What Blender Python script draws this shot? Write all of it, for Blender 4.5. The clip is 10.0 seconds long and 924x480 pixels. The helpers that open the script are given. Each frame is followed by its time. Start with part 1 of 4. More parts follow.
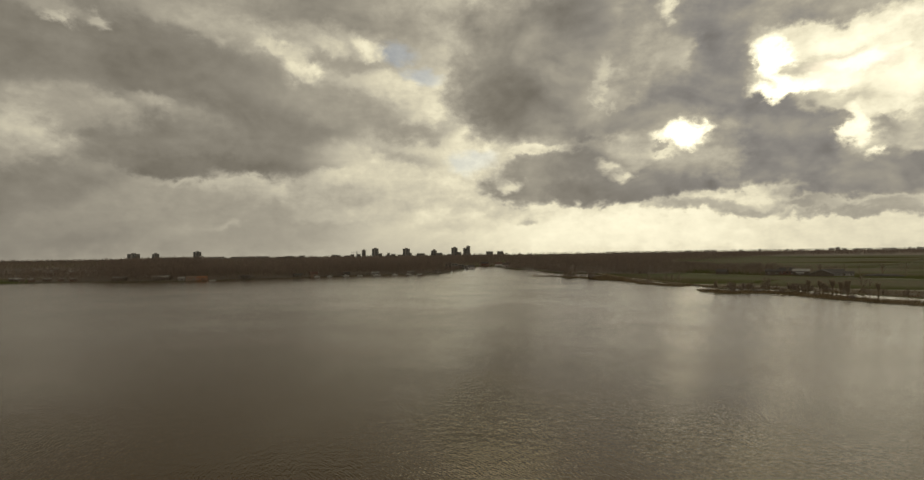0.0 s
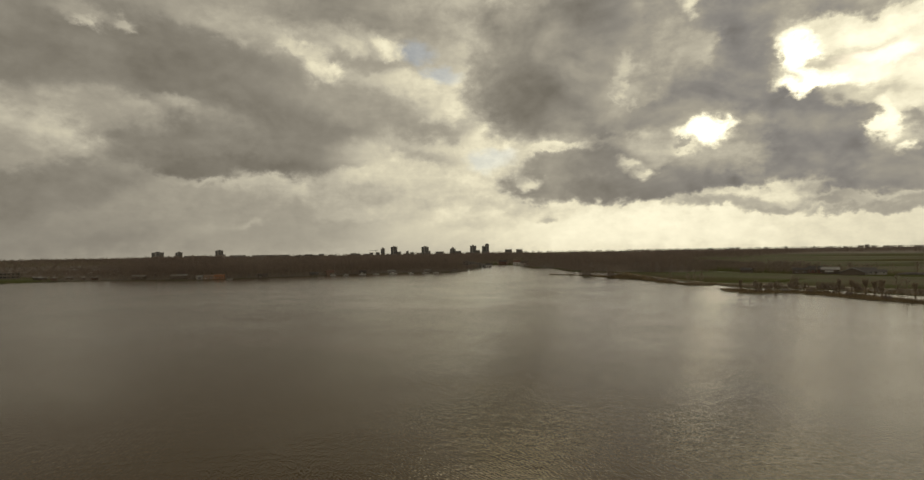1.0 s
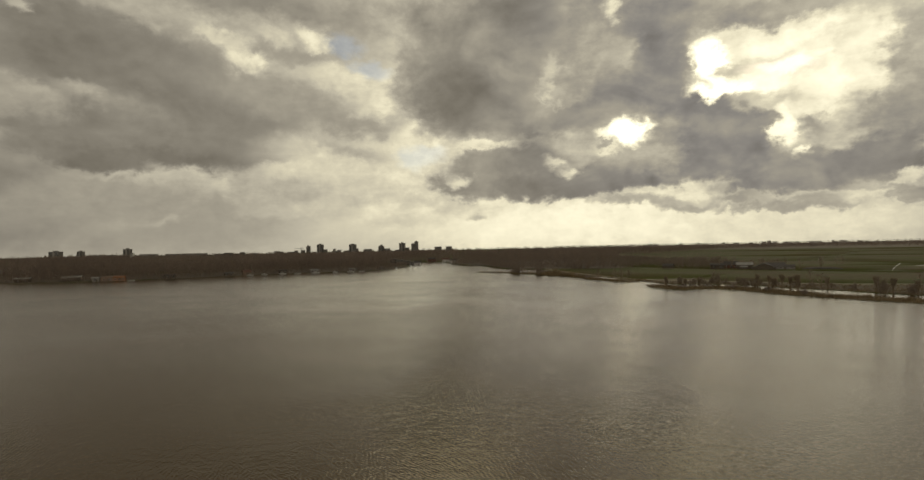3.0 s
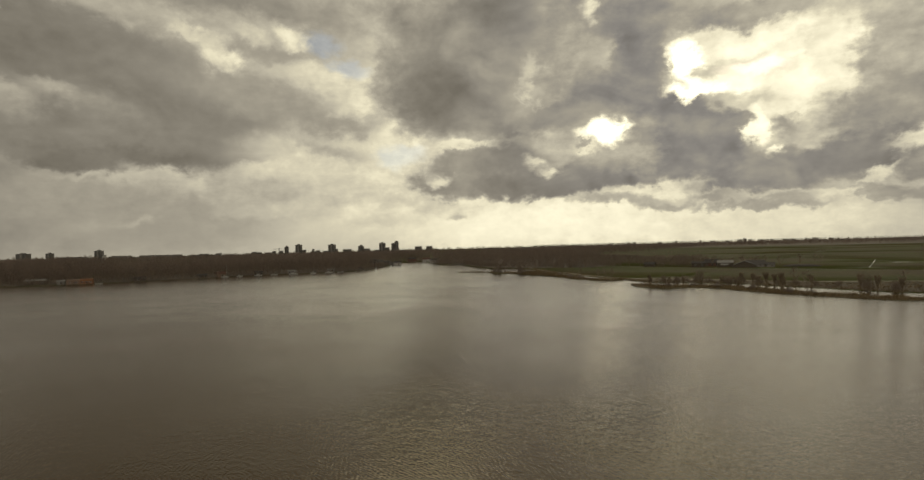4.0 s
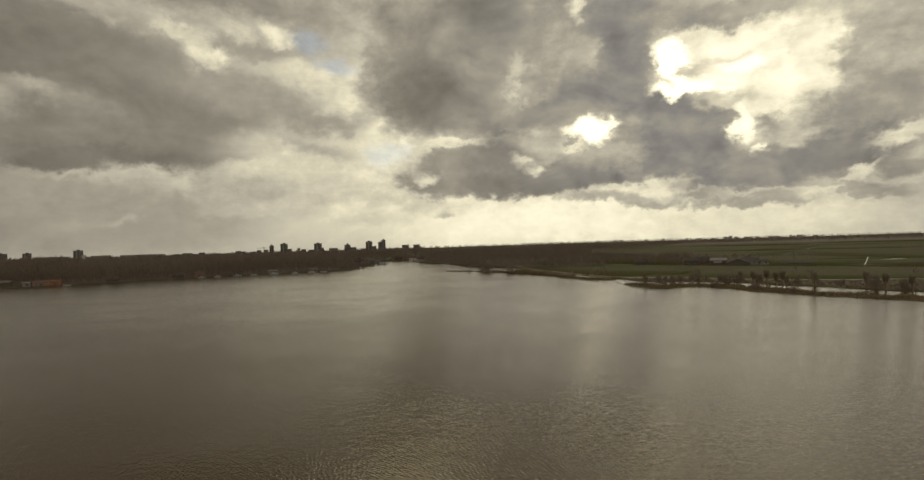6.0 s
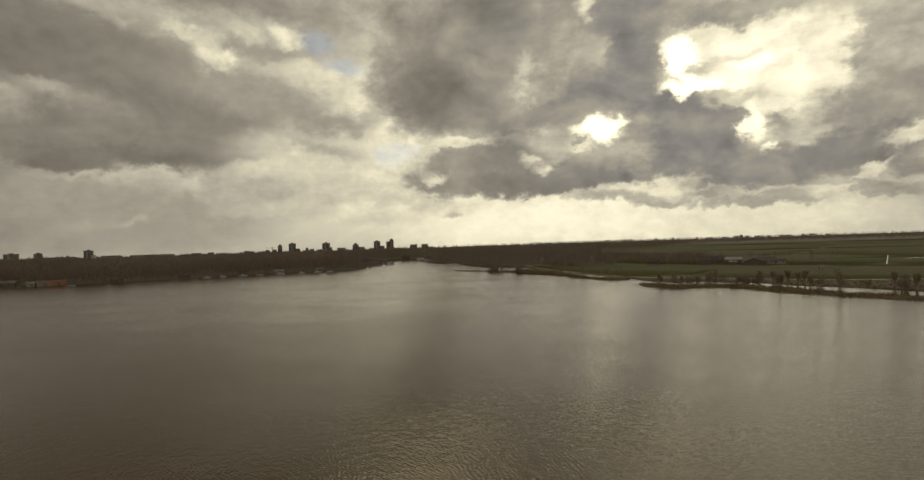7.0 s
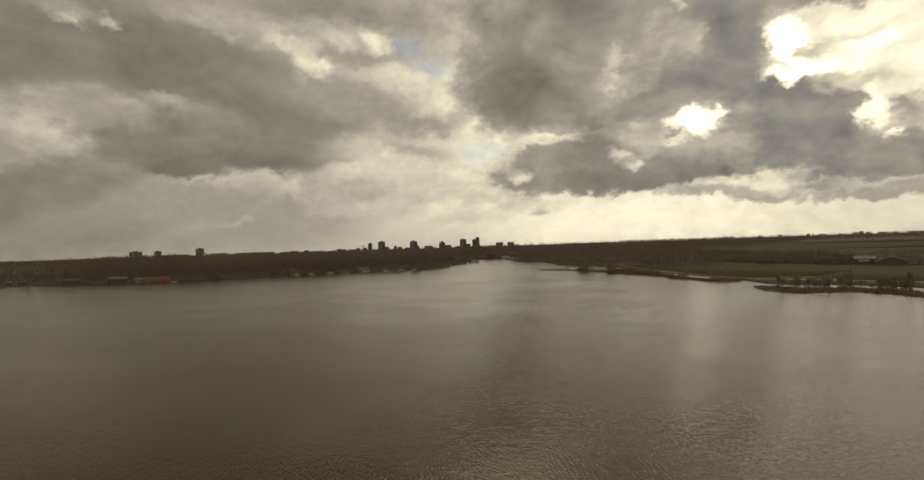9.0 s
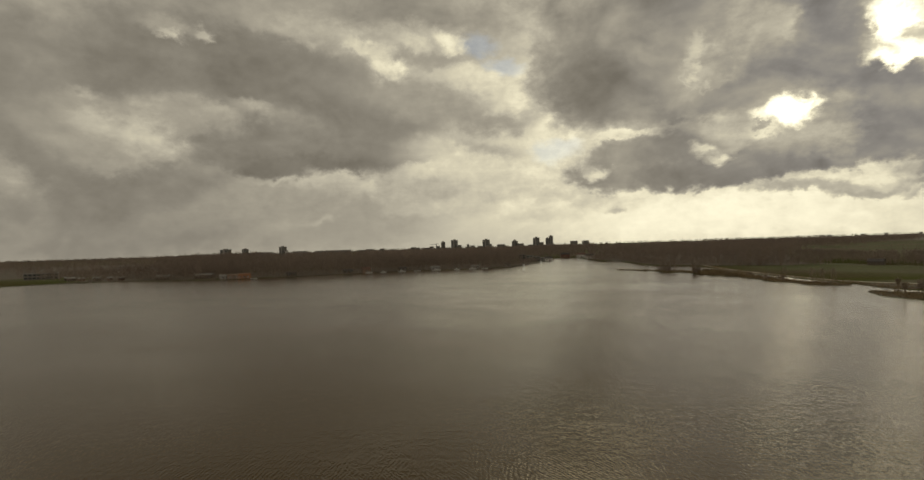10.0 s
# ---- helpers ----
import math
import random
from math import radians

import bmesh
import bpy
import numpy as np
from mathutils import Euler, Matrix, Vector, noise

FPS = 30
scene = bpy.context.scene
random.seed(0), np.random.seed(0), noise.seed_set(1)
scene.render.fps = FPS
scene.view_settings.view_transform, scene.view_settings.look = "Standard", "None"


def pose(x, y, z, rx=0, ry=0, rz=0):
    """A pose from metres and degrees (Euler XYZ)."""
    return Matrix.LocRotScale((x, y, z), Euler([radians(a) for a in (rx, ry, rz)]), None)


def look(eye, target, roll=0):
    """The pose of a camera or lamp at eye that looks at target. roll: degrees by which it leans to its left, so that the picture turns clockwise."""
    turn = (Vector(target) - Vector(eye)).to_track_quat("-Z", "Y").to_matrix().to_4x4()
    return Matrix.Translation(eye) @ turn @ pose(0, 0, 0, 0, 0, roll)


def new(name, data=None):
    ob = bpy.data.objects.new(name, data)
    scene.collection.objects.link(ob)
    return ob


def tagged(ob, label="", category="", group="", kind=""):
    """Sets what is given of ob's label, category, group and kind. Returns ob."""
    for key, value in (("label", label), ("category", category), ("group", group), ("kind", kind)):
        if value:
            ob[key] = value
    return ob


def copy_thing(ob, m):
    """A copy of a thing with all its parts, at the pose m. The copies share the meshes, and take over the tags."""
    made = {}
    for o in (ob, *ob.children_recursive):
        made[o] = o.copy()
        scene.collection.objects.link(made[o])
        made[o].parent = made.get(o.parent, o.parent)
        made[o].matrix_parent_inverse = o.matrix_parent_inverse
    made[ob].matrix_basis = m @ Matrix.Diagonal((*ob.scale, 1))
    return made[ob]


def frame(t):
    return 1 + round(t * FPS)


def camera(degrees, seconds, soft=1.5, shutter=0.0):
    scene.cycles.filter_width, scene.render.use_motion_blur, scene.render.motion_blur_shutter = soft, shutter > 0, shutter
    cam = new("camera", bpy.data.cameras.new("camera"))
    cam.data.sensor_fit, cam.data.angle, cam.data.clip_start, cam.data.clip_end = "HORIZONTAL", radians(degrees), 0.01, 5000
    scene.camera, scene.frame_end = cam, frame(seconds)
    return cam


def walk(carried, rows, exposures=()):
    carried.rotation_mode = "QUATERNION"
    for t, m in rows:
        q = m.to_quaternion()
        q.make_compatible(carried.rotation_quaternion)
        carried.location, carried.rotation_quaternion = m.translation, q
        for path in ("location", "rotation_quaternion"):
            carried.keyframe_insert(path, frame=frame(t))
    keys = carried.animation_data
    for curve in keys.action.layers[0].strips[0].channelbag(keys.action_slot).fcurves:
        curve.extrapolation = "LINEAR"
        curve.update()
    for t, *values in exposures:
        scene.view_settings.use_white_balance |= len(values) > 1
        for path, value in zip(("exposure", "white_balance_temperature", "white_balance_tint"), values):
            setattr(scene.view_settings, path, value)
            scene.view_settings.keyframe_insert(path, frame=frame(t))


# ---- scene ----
from mathutils import geometry

cam = camera(79.8, 10.0)
PATH = [
    (0, (-0.461, -1.889, 23.109), (-0.795, 0.083, 23.155), -0.8),
    (0.5, (0.377, 1.772, 23.182), (-0.004, 3.735, 23.226), -0.8),
    (1, (1.05, 5.384, 23.269), (0.647, 7.342, 23.309), -0.9),
    (1.5, (1.455, 8.999, 23.324), (1.072, 10.962, 23.362), -1.0),
    (2, (1.472, 12.758, 23.352), (1.166, 14.735, 23.385), -1.2),
    (2.5, (1.165, 16.664, 23.365), (0.949, 18.652, 23.394), -1.1),
    (4, (-0.168, 28.152, 23.47), (-0.25, 30.15, 23.492), -1.5),
    (4.5, (-0.327, 31.93, 23.472), (-0.382, 33.929, 23.493), -1.5),
    (5, (-0.213, 35.646, 23.469), (-0.256, 37.646, 23.487), -1.6),
    (5.5, (0.032, 39.51, 23.44), (-0.005, 41.51, 23.456), -1.7),
    (7, (-0.085, 52.298, 23.106), (-0.153, 54.297, 23.12), -1.8),
    (7.5, (-0.155, 56.719, 23.001), (-0.295, 58.714, 23.017), -1.8),
    (8, (-0.177, 61.343, 22.916), (-0.378, 63.333, 22.931), -1.8),
    (8.5, (-0.194, 66.08, 22.815), (-0.466, 68.062, 22.831), -1.8),
    (9, (-0.502, 71.162, 22.739), (-0.88, 73.126, 22.756), -1.9),
    (9.5, (-1.096, 76.469, 22.712), (-1.587, 78.408, 22.73), -1.9),
    (10, (-1.866, 81.966, 22.698), (-2.499, 83.863, 22.718), -1.8),
]
walk(cam, [(t, look(eye, target, roll)) for t, eye, target, roll in PATH])

# ---- world: a broken cloud deck with the low sun behind it ----
SUN_AZ, SUN_EL = 22.0, 17.5
world = bpy.data.worlds.new("sky")
scene.world = world
world.use_nodes = True
wt = world.node_tree
wt.nodes.clear()


def node(tree, kind, inputs=(), operation=None, use_clamp=False, interpolation_type=None, data_type=None, blend_type=None,
         vector_type=None, distance=None):
    n = tree.nodes.new(kind)
    if operation:
        n.operation = operation
    if use_clamp:
        n.use_clamp = True
    if interpolation_type:
        n.interpolation_type = interpolation_type
    if data_type:
        n.data_type = data_type
    if blend_type:
        n.blend_type = blend_type
    if vector_type:
        n.vector_type = vector_type
    if distance:
        n.distance = distance
    for key, value in dict(inputs).items():
        if isinstance(value, bpy.types.NodeSocket):
            tree.links.new(value, n.inputs[key])
        else:
            n.inputs[key].default_value = value
    return n


def wmath(op, a, b=0.0, clamp=False):
    return node(wt, "ShaderNodeMath", {0: a, 1: b}, operation=op, use_clamp=clamp).outputs[0]


def wramp(value, lo, hi, a=0.0, b=1.0, smooth=True):
    return node(wt, "ShaderNodeMapRange", {"Value": value, "From Min": lo, "From Max": hi, "To Min": a, "To Max": b},
                interpolation_type="SMOOTHSTEP" if smooth else "LINEAR").outputs[0]


def wmix(fac, a, b, blend="MIX"):
    n = node(wt, "ShaderNodeMix", {0: fac, 6: a, 7: b}, data_type="RGBA", blend_type=blend)
    return n.outputs[2]


def wnoise(vector, scale, detail, rough=0.55, distortion=0.0):
    return node(wt, "ShaderNodeTexNoise", {"Vector": vector, "Scale": scale, "Detail": detail, "Roughness": rough, "Distortion": distortion})


direction = node(wt, "ShaderNodeTexCoord").outputs["Generated"]
split = node(wt, "ShaderNodeSeparateXYZ", {0: direction})
azimuth = wmath("MULTIPLY", wmath("ARCTAN2", split.outputs[0], split.outputs[1]), 57.2958)
height = wmath("MULTIPLY", wmath("ARCSINE", split.outputs[2]), 57.2958)
flat = node(wt, "ShaderNodeMapping", {"Vector": direction, "Scale": (1.0, 1.0, 1.35)}).outputs[0]


def billow(vector, scale, detail):
    """Rounded heaps with creases between them, about nought."""
    n = wnoise(vector, scale, detail, 0.5)
    return wmath("SUBTRACT", wmath("ABSOLUTE", wmath("SUBTRACT", wmath("MULTIPLY", n.outputs[0], 2.0), 1.0)), 0.2)


broad = wnoise(flat, 6.0, 4.0, 0.5)
fine = wnoise(flat, 20.0, 6.0, 0.6, 0.2)
finest = wnoise(flat, 60.0, 5.0, 0.6)
plain = node(wt, "ShaderNodeCombineXYZ", {0: azimuth, 1: height}).outputs[0]


def shifted(by, amount):
    off = node(wt, "ShaderNodeVectorMath", {0: by, 1: (0.5, 0.5, 0.5)}, operation="SUBTRACT").outputs[0]
    return node(wt, "ShaderNodeVectorMath", {0: off, 1: amount}, operation="MULTIPLY").outputs[0]


def moved(a, b):
    return node(wt, "ShaderNodeVectorMath", {0: a, 1: b}, operation="ADD").outputs[0]


warp = moved(shifted(broad.outputs["Color"], (4.5, 2.6, 0.0)), shifted(fine.outputs["Color"], (4.0, 3.2, 0.0)))
warp = moved(warp, shifted(finest.outputs["Color"], (1.1, 0.9, 0.0)))
warped = moved(plain, warp)


def laid(under, az, el, rx, ry, tilt, target, soft):
    """Brings the third component (azimuth, height, value) towards target within a ragged oval at az, el degrees."""
    m = node(wt, "ShaderNodeMapping", {"Vector": under, "Location": (az, el, 0), "Rotation": (0, 0, radians(tilt)), "Scale": (rx, ry, 10000)}, vector_type="TEXTURE")
    r = node(wt, "ShaderNodeVectorMath", {0: m.outputs[0]}, operation="LENGTH").outputs["Value"]
    full = node(wt, "ShaderNodeVectorMath", {0: under, 1: (1, 1, 0), 2: (0, 0, target)}, operation="MULTIPLY_ADD").outputs[0]
    return node(wt, "ShaderNodeMix", {0: wramp(r, 1.0 + soft, 1.0 - soft), 4: under, 5: full}, data_type="VECTOR").outputs[1]


# thickness of the deck: 1 a dark body, 0 a cream edge, below that the bare glare
deck = [moved(warped, node(wt, "ShaderNodeCombineXYZ", {2: wramp(height, 4.0, 60.0, 0.34, 0.80)}).outputs[0])]


def cloud(az, el, rx, ry, tilt, target, soft):
    deck[0] = laid(deck[0], az, el, rx, ry, tilt, target, soft)


# the pale air low down and the bright side under the sun
cloud(-45.7, 3.4, 19.2, 5.2, 0, 0.70, 0.80)
cloud(-18.3, 2.5, 12.0, 3.0, 0, 0.40, 0.80)
cloud(-33.9, 2.8, 12.7, 2.3, 0, 0.64, 0.80)
cloud(8.5, 2.1, 19.9, 2.9, 0, -0.16, 0.80)
cloud(27.0, 1.7, 7.5, 2.2, 0, 0.06, 0.80)
cloud(24.1, 15.5, 11.1, 5.7, 0, -0.14, 0.60)
cloud(-13.4, 10.9, 10.4, 7.1, 0, 0.12, 0.80)
# the long dark bank away from the sun
cloud(-47.4, 20.1, 6.2, 1.2, 0, 0.55, 0.70)
cloud(-39.3, 17.4, 13.1, 3.9, -8, 0.97, 0.40)
cloud(-47.3, 17.0, 7.0, 3.1, 0, 0.94, 0.50)
cloud(-28.6, 13.3, 8.8, 5.0, -15, 0.92, 0.50)
cloud(-37.9, 10.2, 7.9, 2.7, 0, 0.98, 0.30)
cloud(-35.4, 8.6, 10.0, 1.0, 0, 1.08, 0.50)
cloud(-40.6, 16.0, 6.8, 1.5, -5, 1.00, 0.70)
cloud(-25.3, 11.2, 6.3, 2.4, 0, 0.92, 0.50)
cloud(-44.9, 12.6, 3.9, 1.2, -5, 0.62, 0.80)
cloud(-37.6, 13.5, 2.9, 0.6, -18, 0.38, 0.80)
cloud(-35.4, 12.5, 3.0, 1.6, -20, 0.74, 0.90)
cloud(-34.9, 21.5, 4.8, 1.1, -10, 0.48, 0.80)
cloud(-42.8, 20.5, 0.7, 0.5, 0, 0.32, 0.80)
cloud(-22.9, 23.7, 8.8, 1.8, 0, 0.76, 0.50)
# farther round, behind the bank
cloud(-57.0, 15.9, 7.1, 4.5, 0, 0.86, 0.60)
cloud(-56.0, 10.3, 4.6, 3.5, -30, 0.84, 0.60)
cloud(-56.8, 3.3, 9.8, 3.3, 0, 0.82, 0.60)
cloud(-50.2, 9.1, 5.1, 2.3, -25, 0.60, 0.80)
cloud(-51.0, 11.4, 2.7, 1.0, -38, 0.36, 0.80)
cloud(-51.8, 14.1, 1.2, 0.6, -10, 0.52, 0.80)
cloud(-55.6, 7.5, 4.7, 1.7, -28, 0.96, 0.60)
cloud(-57.2, 6.7, 2.2, 1.2, -25, 0.66, 0.80)
cloud(-48.0, 6.5, 6.0, 1.5, 6, 0.94, 0.50)
cloud(-53.7, 3.6, 8.2, 1.3, 0, 0.88, 0.70)
cloud(-45.2, 19.9, 0.8, 0.5, -20, 0.12, 0.80)
cloud(-45.5, 20.5, 2.2, 0.7, 0, 0.58, 0.80)
cloud(-48.1, 10.6, 2.0, 0.9, -25, 0.30, 0.80)
cloud(-47.3, 5.5, 4.6, 1.7, 8, 0.92, 0.50)
cloud(-47.3, 1.9, 8.4, 1.6, 0, 0.78, 0.70)
# cream edges and shreds left of the gap
cloud(-22.3, 19.4, 5.3, 2.4, 0, 0.40, 0.70)
cloud(-28.3, 20.2, 1.3, 0.8, -30, 0.12, 0.60)
cloud(-25.9, 18.0, 1.7, 1.3, -45, 0.03, 0.60)
cloud(-22.9, 20.2, 1.5, 0.6, 0, 0.20, 0.80)
cloud(-18.6, 20.2, 1.8, 0.9, -30, -0.05, 0.60)
cloud(-20.6, 18.4, 4.5, 0.7, -5, 0.62, 0.60)
cloud(-13.6, 21.6, 3.7, 2.9, 0, 0.60, 0.70)
cloud(-15.1, 24.0, 4.9, 1.1, 0, 0.50, 0.70)
cloud(-10.8, 19.5, 2.5, 3.3, 0, 0.35, 0.80)
cloud(-14.6, 16.1, 4.6, 1.4, -15, 0.10, 0.70)
cloud(-10.6, 16.7, 1.5, 2.3, -10, 0.00, 0.70)
cloud(-10.9, 14.4, 2.8, 0.8, -5, 0.10, 0.70)
cloud(-21.2, 14.2, 7.1, 2.0, -12, 0.66, 0.60)
cloud(-15.2, 12.5, 4.9, 1.1, -5, 0.60, 0.60)
cloud(-9.1, 12.9, 2.8, 0.9, 0, 0.45, 0.80)
cloud(-18.3, 9.9, 5.4, 1.7, 0, 0.20, 0.80)
cloud(-9.1, 11.7, 2.2, 1.5, 30, 0.00, 0.70)
cloud(-11.0, 9.3, 2.5, 1.8, 0, 0.08, 0.80)
cloud(-15.2, 10.1, 2.9, 0.8, -18, 0.46, 0.80)
cloud(-13.5, 6.7, 7.3, 1.8, 0, 0.10, 0.80)
cloud(-30.5, 6.8, 3.2, 0.8, -12, 0.26, 0.80)
cloud(-28.1, 6.1, 1.0, 0.6, -40, 0.16, 0.60)
cloud(-35.4, 7.0, 3.5, 0.4, 0, 0.46, 0.90)
cloud(-36.9, 4.9, 5.6, 1.3, 0, 0.62, 0.70)
cloud(-32.9, 2.6, 1.3, 0.4, 10, 0.50, 0.90)
cloud(-23.0, 6.0, 7.5, 1.5, 0, 0.40, 0.80)
cloud(-21.5, 8.1, 3.5, 0.6, 0, 0.20, 0.80)
cloud(-14.7, 4.5, 8.5, 0.6, 4, 0.26, 0.80)
cloud(-12.3, 2.7, 3.7, 0.5, 0, 0.20, 0.80)
# the dark heap over the middle
cloud(3.8, 22.0, 12.8, 2.6, 0, 0.60, 0.70)
cloud(-2.0, 17.8, 7.4, 6.0, 0, 0.86, 0.40)
cloud(-2.9, 15.0, 6.1, 3.3, 0, 0.98, 0.50)
cloud(0.2, 21.2, 4.8, 3.2, 0, 0.82, 0.50)
cloud(4.2, 12.8, 6.9, 1.7, 0, 0.85, 0.40)
cloud(8.6, 18.6, 3.3, 3.7, 0, 0.58, 0.70)
cloud(5.4, 16.9, 0.7, 1.6, -8, 0.20, 0.80)
cloud(6.8, 14.1, 1.0, 0.4, 15, 0.06, 0.70)
cloud(4.9, 14.7, 0.7, 0.5, 0, 0.25, 0.80)
# the bank before the sun
cloud(16.3, 21.0, 6.0, 1.6, 0, 0.74, 0.50)
cloud(24.2, 20.0, 5.9, 1.0, 0, 0.70, 0.50)
cloud(18.5, 19.8, 2.9, 1.2, 0, 0.60, 0.60)
cloud(11.1, 22.6, 0.8, 0.8, -20, 0.00, 0.70)
cloud(15.7, 16.8, 3.3, 3.1, -10, 0.76, 0.26)
cloud(12.8, 14.4, 5.8, 2.5, 0, 0.82, 0.45)
cloud(18.0, 11.5, 6.3, 2.6, -8, 0.80, 0.32)
cloud(22.7, 9.9, 3.3, 2.1, -10, 0.78, 0.32)
cloud(18.9, 8.2, 8.0, 2.1, 0, 0.98, 0.60)
cloud(13.4, 7.0, 10.4, 1.4, 0, 0.95, 0.30)
cloud(27.1, 6.4, 5.9, 1.6, 0, 0.84, 0.30)
cloud(0.8, 8.0, 6.3, 2.5, 5, 0.82, 0.32)
cloud(-2.5, 6.1, 5.1, 1.1, -10, 0.80, 0.35)
cloud(6.3, 6.0, 7.3, 1.6, 0, 0.92, 0.25)
cloud(13.0, 10.0, 3.3, 2.2, 0, 0.42, 0.70)
cloud(14.5, 8.6, 2.5, 1.3, 0, 0.50, 0.80)
cloud(12.5, 11.1, 1.8, 1.1, -5, -1.20, 0.60)
cloud(10.8, 9.8, 1.1, 0.7, 0, 0.00, 0.70)
cloud(10.4, 10.1, 0.6, 0.4, 0, 0.60, 0.60)
cloud(5.6, 8.5, 1.1, 0.6, -10, 0.10, 0.80)
cloud(6.9, 7.5, 0.8, 0.5, 0, 0.10, 0.70)
cloud(-4.8, 7.0, 1.2, 0.7, 0, 0.15, 0.60)
cloud(-2.1, 10.3, 2.7, 0.5, 6, 0.00, 0.60)
cloud(2.0, 5.1, 0.6, 0.5, -20, 0.25, 0.70)
# the bright hole and its torn rim
cloud(20.4, 16.2, 1.2, 1.8, 30, -1.15, 0.50)
cloud(21.4, 13.7, 2.7, 0.6, 0, -1.00, 0.60)
cloud(24.0, 14.0, 2.1, 0.6, 0, -0.40, 0.70)
cloud(29.2, 14.4, 1.7, 2.1, 0, -0.35, 0.70)
cloud(25.8, 17.4, 3.7, 0.6, 10, -0.35, 0.70)
cloud(21.9, 15.3, 1.5, 0.6, 0, 0.14, 0.60)
cloud(26.3, 15.3, 3.0, 0.9, -5, 0.22, 0.50)
cloud(25.2, 12.3, 2.3, 0.8, -5, 0.20, 0.70)
cloud(27.2, 11.1, 1.6, 1.0, 0, -0.30, 0.70)
cloud(27.2, 9.1, 1.7, 1.9, 0, 0.20, 0.70)
cloud(28.2, 9.8, 1.2, 0.9, -10, 0.52, 0.60)
cloud(25.8, 10.1, 0.6, 1.5, 20, -0.40, 0.60)
cloud(27.6, 7.6, 0.7, 0.5, 30, -0.50, 0.60)
# grey shreds under the bank
cloud(18.8, 4.8, 5.7, 0.6, 0, 0.06, 0.70)
cloud(13.4, 4.1, 4.7, 0.5, 0, 0.44, 0.60)
cloud(17.8, 3.5, 2.9, 0.4, 0, 0.46, 0.60)
cloud(22.5, 3.9, 2.6, 0.5, -5, 0.50, 0.60)
cloud(25.0, 3.1, 3.7, 0.3, 0, 0.50, 0.60)
cloud(29.0, 3.5, 2.1, 0.5, 0, 0.56, 0.60)
cloud(21.2, 5.0, 1.6, 0.5, 0, 0.50, 0.70)
cloud(23.8, 5.6, 3.0, 0.4, 10, 0.10, 0.70)
cloud(25.9, 4.7, 4.5, 0.4, -4, 0.60, 0.50)
cloud(-2.5, 3.1, 1.3, 0.4, 0, 0.30, 0.60)
# farther to the sunny side
cloud(36.0, 10.4, 4.6, 3.3, 10, 0.62, 0.50)
cloud(35.8, 16.0, 3.5, 2.7, 0, 0.48, 0.70)
cloud(32.5, 15.3, 1.5, 2.8, -20, -0.20, 0.70)
cloud(33.9, 7.1, 5.3, 1.7, 12, 0.84, 0.30)
cloud(27.8, 5.9, 5.6, 1.6, 5, 0.86, 0.40)
cloud(38.1, 8.0, 2.6, 0.6, 15, 0.15, 0.60)
cloud(34.7, 5.5, 2.2, 0.4, 28, 0.12, 0.60)
cloud(38.0, 5.8, 1.8, 0.7, 0, 0.70, 0.50)
cloud(35.1, 3.8, 3.2, 0.7, -5, 0.78, 0.50)
cloud(31.3, 3.8, 2.2, 0.4, 10, 0.10, 0.60)
cloud(27.7, 3.3, 2.8, 0.5, 0, 0.55, 0.60)
# above the view: unseen darks and gaps added to the deck to streak the water
cloud(-60, 62, 45, 20, 0, 1.00, 0.40)
cloud(-48, 36, 26, 12.5, 0, 1.12, 0.30)
cloud(-27, 36, 7, 10, 0, 1.00, 0.35)
cloud(-10, 38, 8, 11, 0, -1.10, 0.35)
cloud(3.2, 38, 5, 13, 0, 1.05, 0.40)
cloud(14, 37, 8, 10, 0, -0.90, 0.35)
cloud(30, 36, 11, 10, 0, -0.70, 0.35)

# glimpses of clear sky
base = node(wt, "ShaderNodeSeparateXYZ", {0: deck[0]}).outputs[2]
clear_part = warped
for az, el, rx, ry in ((-15.8, 19.7, 1.5, 1.0), (-13.2, 17.7, 2.1, 0.7), (-8.5, 9.5, 1.8, 1.1), (26.3, 15.3, 2.4, 0.8)):
    clear_part = laid(clear_part, az, el, rx, ry, 0, 1.0, 0.6)
blue = node(wt, "ShaderNodeSeparateXYZ", {0: clear_part}).outputs[2]

sun_way = Vector((math.sin(radians(SUN_AZ)) * math.cos(radians(SUN_EL)), math.cos(radians(SUN_AZ)) * math.cos(radians(SUN_EL)), math.sin(radians(SUN_EL))))
cosine = node(wt, "ShaderNodeVectorMath", {0: direction, 1: sun_way}, operation="DOT_PRODUCT").outputs["Value"]
toward = wmath("MULTIPLY", wmath("ARCCOSINE", cosine), 57.2958)
above = moved(flat, (0.008, 0.0, 0.020))
heaps = wmath("ADD", billow(flat, 9.0, 3.0), wmath("MULTIPLY", billow(flat, 24.0, 4.0), 0.55))
heaps_above = wmath("ADD", billow(above, 9.0, 3.0), wmath("MULTIPLY", billow(above, 24.0, 4.0), 0.55))
relief = wmath("SUBTRACT", heaps, heaps_above)
wisps = node(wt, "ShaderNodeMapping", {"Vector": direction, "Rotation": (0, radians(6), 0), "Scale": (1.0, 1.0, 3.4)}).outputs[0]
wisp = wnoise(wisps, 16.0, 5.0, 0.58, 0.3)
grain = wmath("ADD", wmath("MULTIPLY", wmath("SUBTRACT", fine.outputs[0], 0.5), 1.0), wmath("MULTIPLY", heaps, 0.30))
